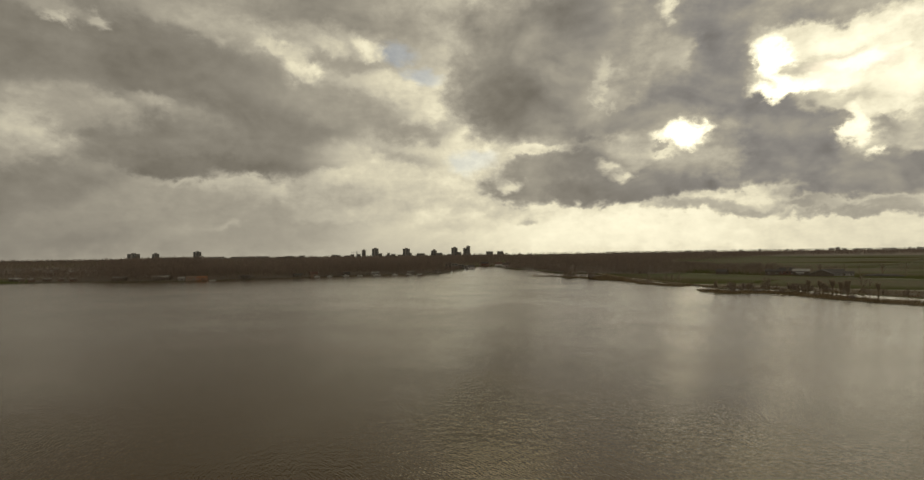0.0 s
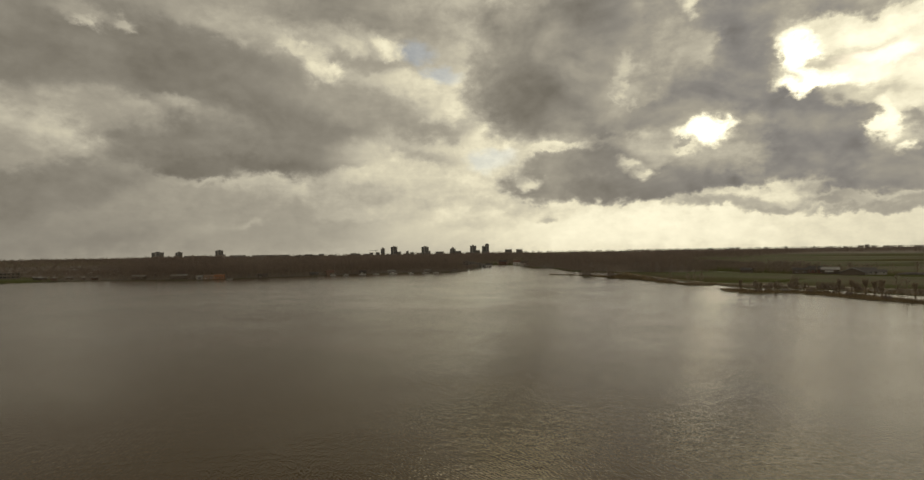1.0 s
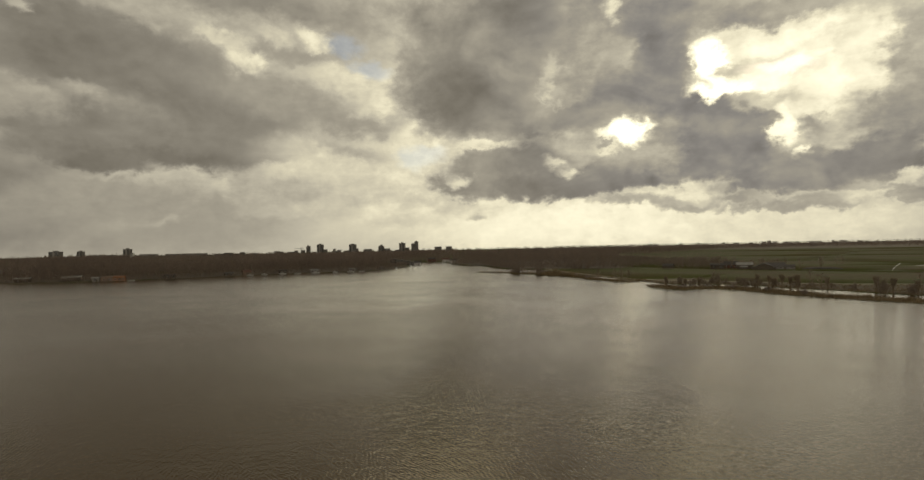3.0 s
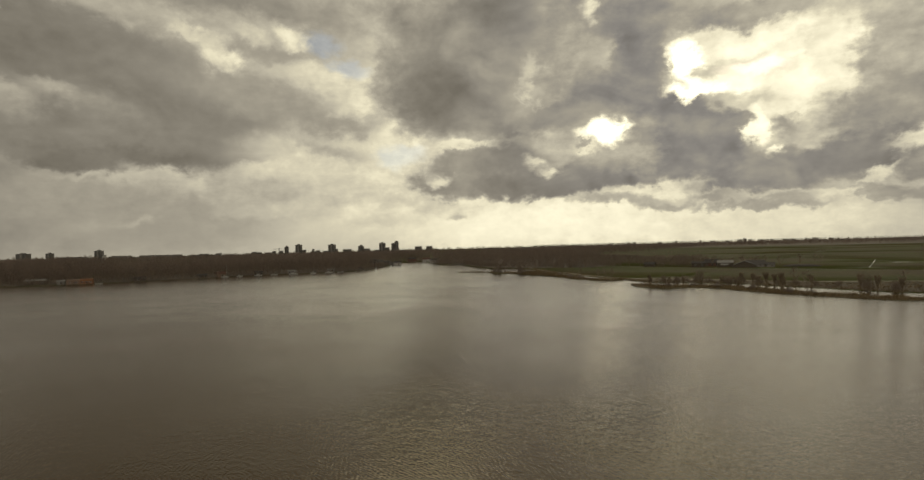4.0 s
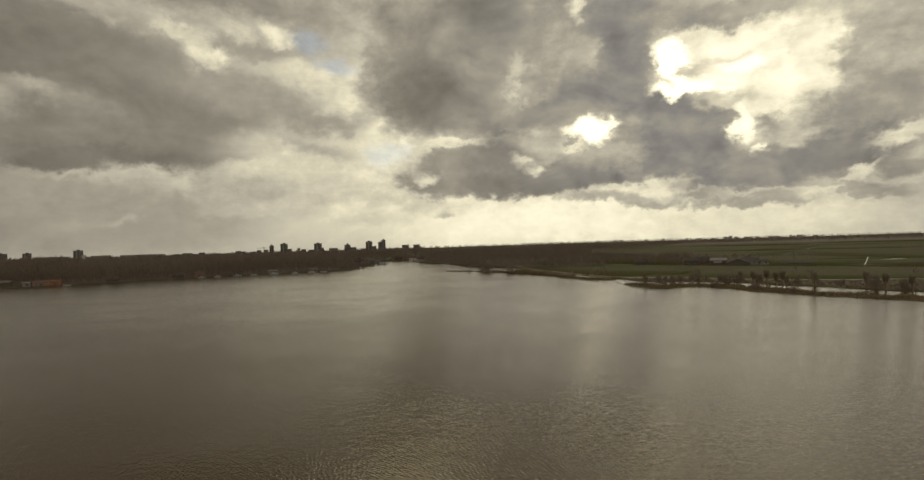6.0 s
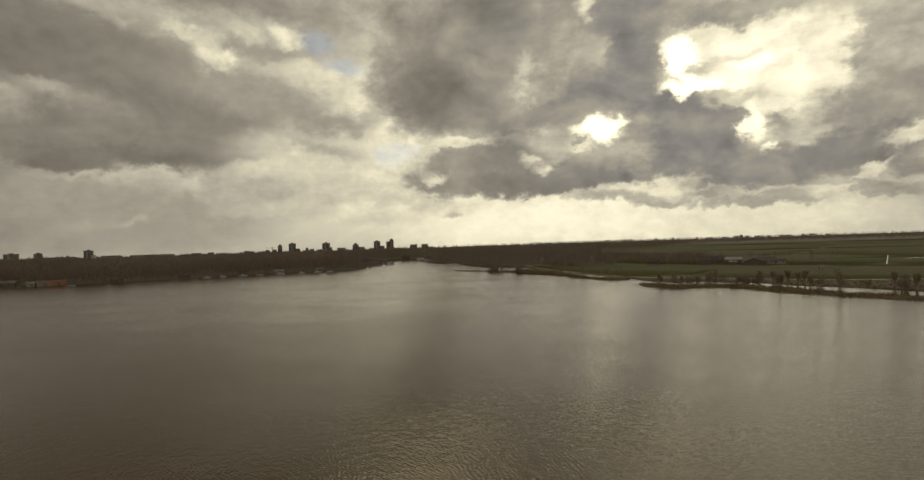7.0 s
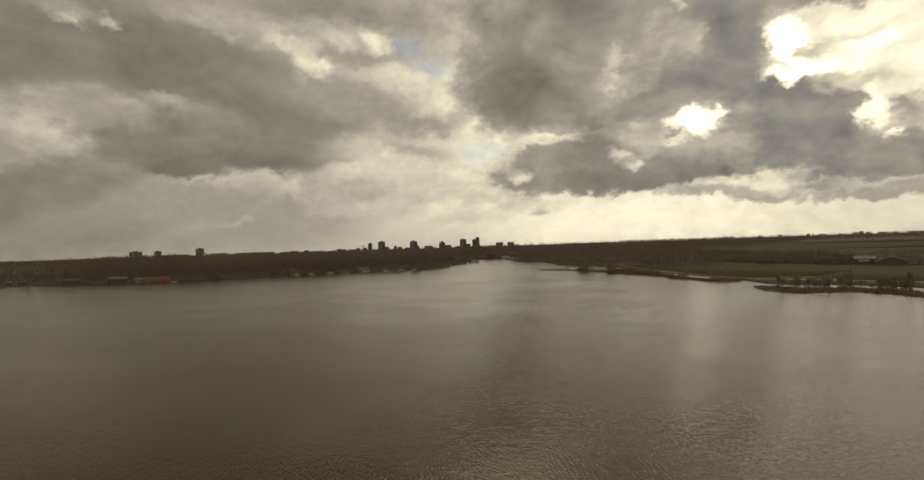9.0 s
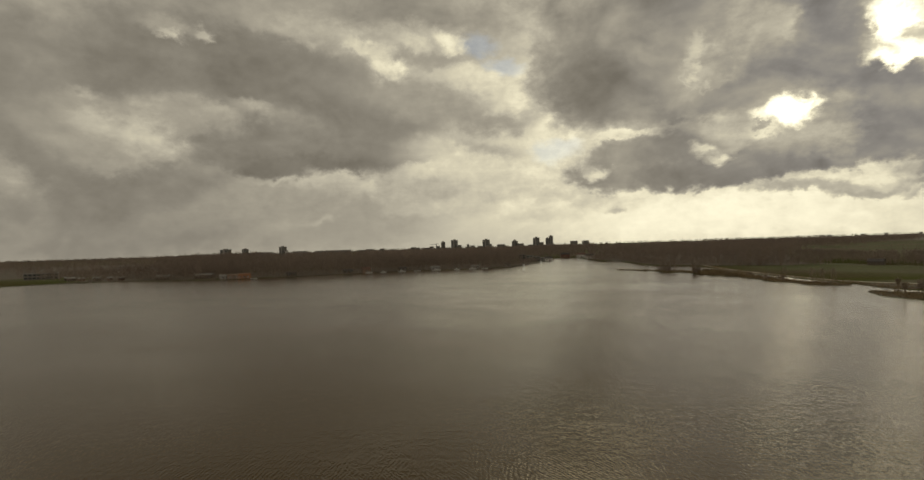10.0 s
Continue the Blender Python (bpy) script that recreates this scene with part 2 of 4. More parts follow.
grain = wmath("ADD", grain, wmath("MULTIPLY", wmath("SUBTRACT", wisp.outputs[0], 0.5), 0.55))
grain = wmath("ADD", grain, wmath("MULTIPLY", wmath("SUBTRACT", finest.outputs[0], 0.5), 0.5))
# torn edges are lively, the bodies soft, the air low down smooth
lively = wmath("MULTIPLY", wramp(base, 0.95, 0.45, 0.26, 0.62), wmath("MULTIPLY", wramp(height, 0.5, 6.0, 0.4, 1.0), wramp(azimuth, -20.0, 0.0, 0.75, 1.0)))
thick = wmath("ADD", base, wmath("MULTIPLY", grain, lively))
thick = wmath("ADD", thick, wmath("MULTIPLY", wmath("MULTIPLY", relief, wramp(base, 0.4, 0.9)), -0.16))
lumps = wnoise(moved(flat, (3.0, 1.0, 0.0)), 9.0, 3.0, 0.5, 0.6)
thick = wmath("ADD", thick, wmath("MULTIPLY", wmath("MULTIPLY", wmath("SUBTRACT", lumps.outputs[0], 0.56), wramp(base, 0.4, 0.75)), wramp(toward, 12.0, 40.0, 1.25, 0.55)))
# faint shafts fanning down from the sun
fan = wmath("ARCTAN2", wmath("SUBTRACT", azimuth, SUN_AZ), wmath("SUBTRACT", SUN_EL, height))
shafts = wnoise(node(wt, "ShaderNodeCombineXYZ", {0: fan}).outputs[0], 13.0, 2.0)
low = wmath("MULTIPLY", wramp(height, 9.0, 4.0), wramp(azimuth, 4.0, -8.0))
thick = wmath("ADD", thick, wmath("MULTIPLY", wmath("MULTIPLY", wmath("SUBTRACT", shafts.outputs[0], 0.5), low), 0.30))
ramp = node(wt, "ShaderNodeValToRGB", {0: wramp(thick, -1.2, 1.2, 0.0, 1.0, False)})
tones = ((-1.2, 4.2, 3.6, 2.4), (-0.9, 1.75, 1.58, 1.15), (-0.5, 1.22, 1.12, 0.84), (-0.2, 0.95, 0.88, 0.66), (0.0, 0.78, 0.715, 0.53), (0.12, 0.64, 0.585, 0.44), (0.35, 0.47, 0.43, 0.340),
         (0.55, 0.345, 0.313, 0.252), (0.8, 0.245, 0.222, 0.182), (1.1, 0.158, 0.141, 0.113))
while len(ramp.color_ramp.elements) < len(tones):
    ramp.color_ramp.elements.new(0.5)
for stop, (level, *colour) in zip(ramp.color_ramp.elements, tones):
    stop.position = (level + 1.2) / 2.4
    stop.color = (*[c / 4.2 for c in colour], 1)
veil = wmix(1.0, ramp.outputs[0], (4.2, 4.2, 4.2, 1), "MULTIPLY")
# the dark bodies are cooler towards the sun
cool = wmath("MULTIPLY", wramp(thick, 0.45, 0.9), wramp(toward, 28.0, 6.0))
veil = wmix(cool, veil, wmix(1.0, veil, (0.97, 1.0, 1.13, 1), "MULTIPLY"))
# far side of the sky, front-lit and unseen, raised to brighten what faces it
veil = wmix(wramp(toward, 75.0, 130.0), veil, wmix(1.0, veil, (1.5, 1.52, 1.6, 1), "MULTIPLY"))
nishita = node(wt, "ShaderNodeTexSky")
nishita.sky_type, nishita.sun_disc = "NISHITA", False
nishita.sun_elevation, nishita.sun_rotation = radians(SUN_EL), radians(SUN_AZ)
clear = wmix(1.0, nishita.outputs[0], (0.1, 0.1, 0.1, 1), "MULTIPLY")
veil = wmix(1.0, veil, (1.0, 1.0, 0.975, 1), "MULTIPLY")
whole = wmix(wmath("MULTIPLY", blue, 0.33, True), veil, clear)
out = node(wt, "ShaderNodeBackground", {"Color": whole, "Strength": 1.07}).outputs[0]
wt.links.new(out, node(wt, "ShaderNodeOutputWorld").inputs["Surface"])

lamp = bpy.data.lights.new("sun", "SUN")
lamp.energy, lamp.angle, lamp.color = 0.12, radians(50), (1.0, 0.93, 0.78)
sun = new("sun", lamp)
sun.matrix_world = look(sun_way * 1000, (0, 0, 0))

# ---- materials ----
def material(name, low, high, scale=1.0, rough=0.9, bump=0.0, bump_scale=4.0, metal=0.0, island=0.0):
    """A two-scale mottled surface between two colours; sizes in metres."""
    m = bpy.data.materials.new(name)
    m.use_nodes = True
    t = m.node_tree
    b = t.nodes["Principled BSDF"]
    at = node(t, "ShaderNodeTexCoord").outputs["Object"]
    n1 = node(t, "ShaderNodeTexNoise", {"Vector": at, "Scale": 1.0 / scale, "Detail": 4.0, "Roughness": 0.6})
    n2 = node(t, "ShaderNodeTexNoise", {"Vector": at, "Scale": 9.0 / scale, "Detail": 3.0})
    f = node(t, "ShaderNodeMath", {0: n1.outputs[0], 1: n2.outputs[0]}, operation="ADD").outputs[0]
    f = node(t, "ShaderNodeMapRange", {"Value": f, "From Min": 0.7, "From Max": 1.3}).outputs[0]
    if island:
        r = node(t, "ShaderNodeNewGeometry").outputs["Random Per Island"]
        r = node(t, "ShaderNodeMapRange", {"Value": r, "To Min": -island, "To Max": island}).outputs[0]
        f = node(t, "ShaderNodeMath", {0: f, 1: r}, operation="ADD", use_clamp=True).outputs[0]
    c = node(t, "ShaderNodeMix", {0: f, 6: (*low, 1), 7: (*high, 1)}, data_type="RGBA").outputs[2]
    t.links.new(c, b.inputs["Base Color"])
    b.inputs["Roughness"].default_value, b.inputs["Metallic"].default_value = rough, metal
    if bump:
        n3 = node(t, "ShaderNodeTexNoise", {"Vector": at, "Scale": bump_scale, "Detail": 5.0})
        k = node(t, "ShaderNodeBump", {"Height": n3.outputs[0], "Strength": bump, "Distance": 0.1})
        t.links.new(k.outputs[0], b.inputs["Normal"])
    return m


def water_material():
    m = bpy.data.materials.new("lake_water")
    m.use_nodes = True
    t = m.node_tree
    b = t.nodes["Principled BSDF"]
    at = node(t, "ShaderNodeTexCoord").outputs["Object"]
    b.inputs["Base Color"].default_value = (0.060, 0.037, 0.011, 1)
    b.inputs["Specular Tint"].default_value = (1.0, 0.91, 0.68, 1)
    b.inputs["IOR"].default_value = 1.33
    along = node(t, "ShaderNodeMapping", {"Vector": at, "Rotation": (0, 0, radians(-62)), "Scale": (1.7, 0.8, 1)}, vector_type="TEXTURE").outputs[0]
    across = node(t, "ShaderNodeMapping", {"Vector": at, "Rotation": (0, 0, radians(18)), "Scale": (1.5, 0.9, 1)}, vector_type="TEXTURE").outputs[0]
    swell = node(t, "ShaderNodeTexNoise", {"Vector": along, "Scale": 1.6, "Detail": 2.0, "Roughness": 0.5, "Distortion": 0.3}).outputs[0]
    cross = node(t, "ShaderNodeTexNoise", {"Vector": across, "Scale": 1.0, "Detail": 2.0, "Roughness": 0.5, "Distortion": 0.3}).outputs[0]
    ripple = node(t, "ShaderNodeTexNoise", {"Vector": along, "Scale": 3.6, "Detail": 3.0, "Roughness": 0.6, "Distortion": 0.5}).outputs[0]
    swell = node(t, "ShaderNodeMath", {0: cross, 1: 0.45, 2: swell}, operation="MULTIPLY_ADD").outputs[0]
    # two trains of short wind waves
    for turn, size, share in ((14, 0.5, 0.26), (48, 0.4, 0.2)):
        way = node(t, "ShaderNodeMapping", {"Vector": at, "Rotation": (0, 0, radians(turn))}, vector_type="TEXTURE").outputs[0]
        train = node(t, "ShaderNodeTexWave", {"Vector": way, "Scale": 0.314 / size, "Distortion": 8.0, "Detail": 2.0, "Detail Scale": 0.8, "Detail Roughness": 0.5}).outputs["Fac"]
        swell = node(t, "ShaderNodeMath", {0: train, 1: share, 2: swell}, operation="MULTIPLY_ADD").outputs[0]
    gusts = node(t, "ShaderNodeMapping", {"Vector": at, "Rotation": (0, 0, radians(8)), "Scale": (0.012, 0.020, 1)}).outputs[0]
    gust = node(t, "ShaderNodeTexNoise", {"Vector": gusts, "Scale": 1.0, "Detail": 5.0, "Roughness": 0.6, "Distortion": 0.4}).outputs[0]
    lanes = node(t, "ShaderNodeMapping", {"Vector": at, "Rotation": (0, 0, radians(-6)), "Scale": (0.06, 0.10, 1)}).outputs[0]
    lane = node(t, "ShaderNodeTexNoise", {"Vector": lanes, "Scale": 1.0, "Detail": 4.0, "Roughness": 0.7}).outputs[0]
    blown = node(t, "ShaderNodeMath", {0: gust, 1: node(t, "ShaderNodeMath", {0: lane, 1: 0.6}, operation="MULTIPLY").outputs[0]}, operation="ADD").outputs[0]
    force = node(t, "ShaderNodeMapRange", {"Value": blown, "From Min": 0.55, "From Max": 1.05, "To Min": 0.55, "To Max": 1.0}).outputs[0]
    waves = node(t, "ShaderNodeMath", {0: swell, 1: node(t, "ShaderNodeMath", {0: ripple, 1: 0.5}, operation="MULTIPLY").outputs[0]}, operation="ADD").outputs[0]
    k = node(t, "ShaderNodeBump", {"Height": waves, "Strength": force, "Distance": 0.060})
    # of low waves seen from a boat's mast height only the near faces show, more so where the wind ruffles them
    tip = node(t, "ShaderNodeMapRange", {"Value": blown, "From Min": 0.55, "From Max": 1.05, "To Min": -0.012, "To Max": -0.058}).outputs[0]
    lean = node(t, "ShaderNodeVectorMath", {0: k.outputs[0], 1: node(t, "ShaderNodeCombineXYZ", {1: tip}).outputs[0]}, operation="ADD").outputs[0]
    lean = node(t, "ShaderNodeVectorMath", {0: lean}, operation="NORMALIZE").outputs[0]
    t.links.new(lean, b.inputs["Normal"])
    rough = node(t, "ShaderNodeMapRange", {"Value": gust, "From Min": 0.3, "From Max": 0.7, "To Min": 0.03, "To Max": 0.07}).outputs[0]
    t.links.new(rough, b.inputs["Roughness"])
    return m


def ground_material():
    """Polder meadow in long strips, with browner rough patches."""
    m = bpy.data.materials.new("polder_grass")
    m.use_nodes = True
    t = m.node_tree
    b = t.nodes["Principled BSDF"]
    at = node(t, "ShaderNodeTexCoord").outputs["Object"]
    turned = node(t, "ShaderNodeMapping", {"Vector": at, "Rotation": (0, 0, radians(35)), "Scale": (0.0045, 0.022, 1)}).outputs[0]
    strips = node(t, "ShaderNodeTexVoronoi", {"Vector": turned, "Scale": 1.0, "Randomness": 0.8}, distance="CHEBYCHEV").outputs["Color"]
    strip = node(t, "ShaderNodeSeparateColor", {0: strips}).outputs[0]
    n1 = node(t, "ShaderNodeTexNoise", {"Vector": at, "Scale": 0.012, "Detail": 6.0, "Roughness": 0.65}).outputs[0]
    n2 = node(t, "ShaderNodeTexNoise", {"Vector": at, "Scale": 0.35, "Detail": 4.0}).outputs[0]
    green = node(t, "ShaderNodeMix", {0: strip, 6: (0.066, 0.074, 0.018, 1), 7: (0.088, 0.094, 0.024, 1)}, data_type="RGBA").outputs[2]
    brown = node(t, "ShaderNodeMapRange", {"Value": n1, "From Min": 0.44, "From Max": 0.60}).outputs[0]
    c = node(t, "ShaderNodeMix", {0: brown, 6: green, 7: (0.100, 0.080, 0.040, 1)}, data_type="RGBA").outputs[2]
    dim = node(t, "ShaderNodeMapRange", {"Value": n2, "From Min": 0.3, "From Max": 0.7, "To Min": 0.62, "To Max": 1.05}).outputs[0]
    c = node(t, "ShaderNodeMix", {0: 1.0, 6: c, 7: node(t, "ShaderNodeCombineColor", {0: dim, 1: dim, 2: dim}).outputs[0]}, data_type="RGBA", blend_type="MULTIPLY").outputs[2]
    t.links.new(c, b.inputs["Base Color"])
    b.inputs["Roughness"].default_value = 0.95
    b.inputs["Specular IOR Level"].default_value = 0.15
    k = node(t, "ShaderNodeBump", {"Height": n2, "Strength": 0.6, "Distance": 0.3})
    t.links.new(k.outputs[0], b.inputs["Normal"])
    return m


WATER, GRASS = water_material(), ground_material()
BARK = material("bare_twigs", (0.135, 0.104, 0.084), (0.265, 0.204, 0.158), 6.0, island=0.15)
WILLOW = material("willow_bark", (0.12, 0.09, 0.06), (0.25, 0.19, 0.125), 1.5, bump=0.4, island=0.2)
REED = material("dry_reed", (0.10, 0.070, 0.035), (0.24, 0.175, 0.09), 5.0, island=0.35)
EARTH = material("rough_bank", (0.042, 0.033, 0.019), (0.095, 0.074, 0.040), 9.0, bump=0.5)
GRAVEL = material("pale_path", (0.34, 0.30, 0.24), (0.46, 0.42, 0.34), 3.0, bump=0.2)
CONCRETE = material("grey_concrete", (0.16, 0.145, 0.13), (0.24, 0.22, 0.20), 8.0)
DARK_CONCRETE = material("dark_cladding", (0.10, 0.09, 0.08), (0.16, 0.145, 0.13), 8.0)
PALE = material("pale_render", (0.38, 0.36, 0.33), (0.52, 0.50, 0.46), 4.0)
BRICK = material("red_brick_wall", (0.095, 0.048, 0.034), (0.16, 0.08, 0.055), 1.5)
ORANGE = material("orange_boards", (0.19, 0.085, 0.04), (0.28, 0.125, 0.058), 1.2)
ROOF = material("dark_tiles", (0.035, 0.03, 0.028), (0.075, 0.065, 0.06), 2.0)
FADED = material("faded_boards", (0.15, 0.10, 0.07), (0.24, 0.165, 0.12), 1.2)
RED_ROOF = material("red_tiles", (0.085, 0.045, 0.034), (0.13, 0.068, 0.05), 2.0)
SHEET = material("pale_sheet_roof", (0.15, 0.145, 0.135), (0.27, 0.26, 0.245), 3.0, rough=0.75)
TIMBER = material("wet_timber", (0.05, 0.04, 0.03), (0.12, 0.095, 0.07), 1.0)
GLASS = material("dark_window", (0.02, 0.022, 0.025), (0.045, 0.048, 0.05), 1.0, rough=0.12)
HULL = material("white_hull", (0.28, 0.27, 0.25), (0.46, 0.45, 0.42), 1.0, rough=0.35)
STEEL = material("galvanised_steel", (0.3, 0.3, 0.3), (0.42, 0.42, 0.42), 1.0, rough=0.5, metal=0.8)


# ---- building blocks ----
def part(name, bm, mat, parent=None, label=""):
    me = bpy.data.meshes.new(name)
    bmesh.ops.recalc_face_normals(bm, faces=bm.faces)
    bm.to_mesh(me)
    bm.free()
    me.materials.append(mat)
    ob = new(name, me)
    ob.parent = parent
    return tagged(ob, label) if label else ob


def empty(name, x, y, z=0.0, turn=0.0):
    ob = new(name)
    ob.matrix_basis = pose(x, y, z, 0, 0, turn)
    return ob


def box(bm, x0, x1, y0, y1, z0, z1):
    v = [bm.verts.new(p) for p in ((x0, y0, z0), (x1, y0, z0), (x1, y1, z0), (x0, y1, z0), (x0, y0, z1), (x1, y0, z1), (x1, y1, z1), (x0, y1, z1))]
    for f in ((0, 3, 2, 1), (4, 5, 6, 7), (0, 1, 5, 4), (1, 2, 6, 5), (2, 3, 7, 6), (3, 0, 4, 7)):
        bm.faces.new([v[i] for i in f])
    return bm


def prism(bm, outline, y0, y1):
    """An outline in x, z drawn out along y."""
    a = [bm.verts.new((x, y0, z)) for x, z in outline]
    b = [bm.verts.new((x, y1, z)) for x, z in outline]
    bm.faces.new(a)
    bm.faces.new(b[::-1])
    for i in range(len(a)):
        j = (i + 1) % len(a)
        bm.faces.new((a[i], b[i], b[j], a[j]))
    return bm


def tube(bm, a, b, r0, r1, sides=5):
    a, b = Vector(a), Vector(b)
    q = (b - a).to_track_quat("Z", "Y")
    lo = [bm.verts.new(a + q @ Vector((r0 * math.cos(k), r0 * math.sin(k), 0))) for k in np.arange(sides) * math.tau / sides]
    hi = [bm.verts.new(b + q @ Vector((r1 * math.cos(k), r1 * math.sin(k), 0))) for k in np.arange(sides) * math.tau / sides]
    for i in range(sides):
        j = (i + 1) % sides
        bm.faces.new((lo[i], lo[j], hi[j], hi[i]))
    bm.faces.new(lo[::-1])
    bm.faces.new(hi)
    return bm


def mesh_object(name, verts, tris, mat):
    """One object from arrays of corners and triangles."""
    me = bpy.data.meshes.new(name)
    me.vertices.add(len(verts))
    me.vertices.foreach_set("co", np.asarray(verts, dtype=np.float32).ravel())
    me.loops.add(3 * len(tris))
    me.loops.foreach_set("vertex_index", np.asarray(tris, dtype=np.int32).ravel())
    me.polygons.add(len(tris))
    me.polygons.foreach_set("loop_start", np.arange(0, 3 * len(tris), 3, dtype=np.int32))
    me.update(calc_edges=True)
    me.materials.append(mat)
    return new(name, me)


def inside(points, outline):
    """Which of the points lie in the outline."""
    x, y = points[:, 0], points[:, 1]
    hit = np.zeros(len(points), dtype=bool)
    n = len(outline)
    for i in range(n):
        (x0, y0), (x1, y1) = outline[i], outline[(i + 1) % n]
        if y0 != y1:
            hit ^= ((y0 > y) != (y1 > y)) & (x < (x1 - x0) * (y - y0) / (y1 - y0) + x0)
    return hit


def worn(points, step, rough, closed=True, seed=0):
    """A smooth line through the points, resampled and made uneven."""
    p = np.array(points, dtype=float)
    n = len(p)
    out = []
    rng = np.random.default_rng(seed)
    for i in range(n if closed else n - 1):
        p0, p1, p2, p3 = (p[(i + k) % n] if closed else p[min(max(i + k, 0), n - 1)] for k in (-1, 0, 1, 2))
        m = max(1, int(np.linalg.norm(p2 - p1) / step))
        for u in np.arange(m) / m:
            q = 0.5 * (2 * p1 + (p2 - p0) * u + (2 * p0 - 5 * p1 + 4 * p2 - p3) * u * u + (3 * p1 - p0 - 3 * p2 + p3) * u ** 3)
            out.append(q + rng.normal(0, rough, 2))
    if not closed:
        out.append(p[-1])
    return [tuple(q) for q in out]


def ribbon(points, width):
    """The outline of a band along a line."""
    p = np.array(points, dtype=float)
    d = np.gradient(p, axis=0)
    d /= np.linalg.norm(d, axis=1)[:, None]
    s = np.stack([-d[:, 1], d[:, 0]], axis=1) * width / 2
    return [tuple(q) for q in np.vstack([p + s, (p - s)[::-1]])]


# ---- ground, lake and banks ----
LEVEL = 0.12
LAKE = worn([(-640, -900), (-660, -300), (-610, 100), (-545, 300), (-505, 405), (-484, 436), (-461, 447), (-437, 454), (-381, 455), (-355, 458), (-334, 466),
             (-303, 485), (-284, 505), (-261, 521), (-240, 540), (-214, 561), (-184, 572), (-154, 583), (-128, 609), (-127, 664), (-124, 753), (-131, 815),
             (-133, 865), (-101, 886), (-85, 845), (-75, 795), (-50, 720), (-35, 733), (-21, 668), (-2, 596), (20, 571), (36, 558), (49, 505), (56, 473),
             (63, 444), (76, 402), (84, 378), (89, 352), (95, 339), (110, 338), (122, 327), (131, 322), (138, 304), (146, 293), (153, 284), (158, 273),
             (164, 262), (176, 252), (200, 236), (250, 205), (330, 140), (400, 20), (450, -200), (460, -500), (400, -900)], 5.0, 0.35, seed=1)
SPIT = worn([(-25, 524), (-1, 506), (7, 490), (22, 471), (30, 461), (35, 444), (47, 433), (51, 417), (55, 395), (62, 380), (68, 367), (78, 363), (84, 369),
             (81, 376), (72, 386), (66, 403), (59, 423), (53, 449), (47, 468), (35, 482), (20, 494), (3, 510), (-22, 527)], 3.0, 0.3, seed=2)
ISLET = worn([(77, 325), (79, 311), (85, 303), (91, 301), (97, 304), (105, 302), (113, 290), (118, 272), (126, 258), (133, 248), (141, 236), (152, 227), (175, 213),
              (215, 190), (219, 198), (180, 221), (160, 238), (147, 252), (138, 262), (135, 274), (130, 286), (125, 298), (118, 309), (108, 318), (99, 321), (88, 323), (81, 337)], 3.0, 0.3, seed=3)
CANAL = worn([(105, 640), (138, 566), (157, 538), (191, 494), (223, 465), (249, 436), (289, 400), (380, 330), (520, 230)], 12.0, 0.3, False, 4)
DITCHES = [ribbon(CANAL, 4.6),
           ribbon(worn([(337, 662), (430, 793)], 20, 0.15, False), 1.0), ribbon(worn([(505, 900), (661, 1106)], 20, 0.2, False), 1.4),
           ribbon(worn([(281, 446), (379, 581)], 20, 0.06, False), 0.7), ribbon(worn([(540, 1420), (720, 1215)], 30, 0.5, False), 9.0),
           ribbon(worn([(860, 1400), (1060, 1230)], 30, 0.5, False), 9.0), ribbon(worn([(395, 900), (520, 860)], 30, 0.5, False), 6.0),
           worn([(346, 516), (352, 512), (362, 513), (369, 519), (362, 525), (352, 524)], 3.0, 0.5, seed=5),
           worn([(380, 522), (392, 515), (394, 519), (382, 526)], 3.0, 0.4, seed=6), worn([(336, 538), (344, 534), (345, 537), (338, 541)], 3.0, 0.4, seed=7),
           worn([(120, 392), (126, 388), (128, 390), (122, 395)], 2.0, 0.2, seed=8)]
FAR = 6500.0


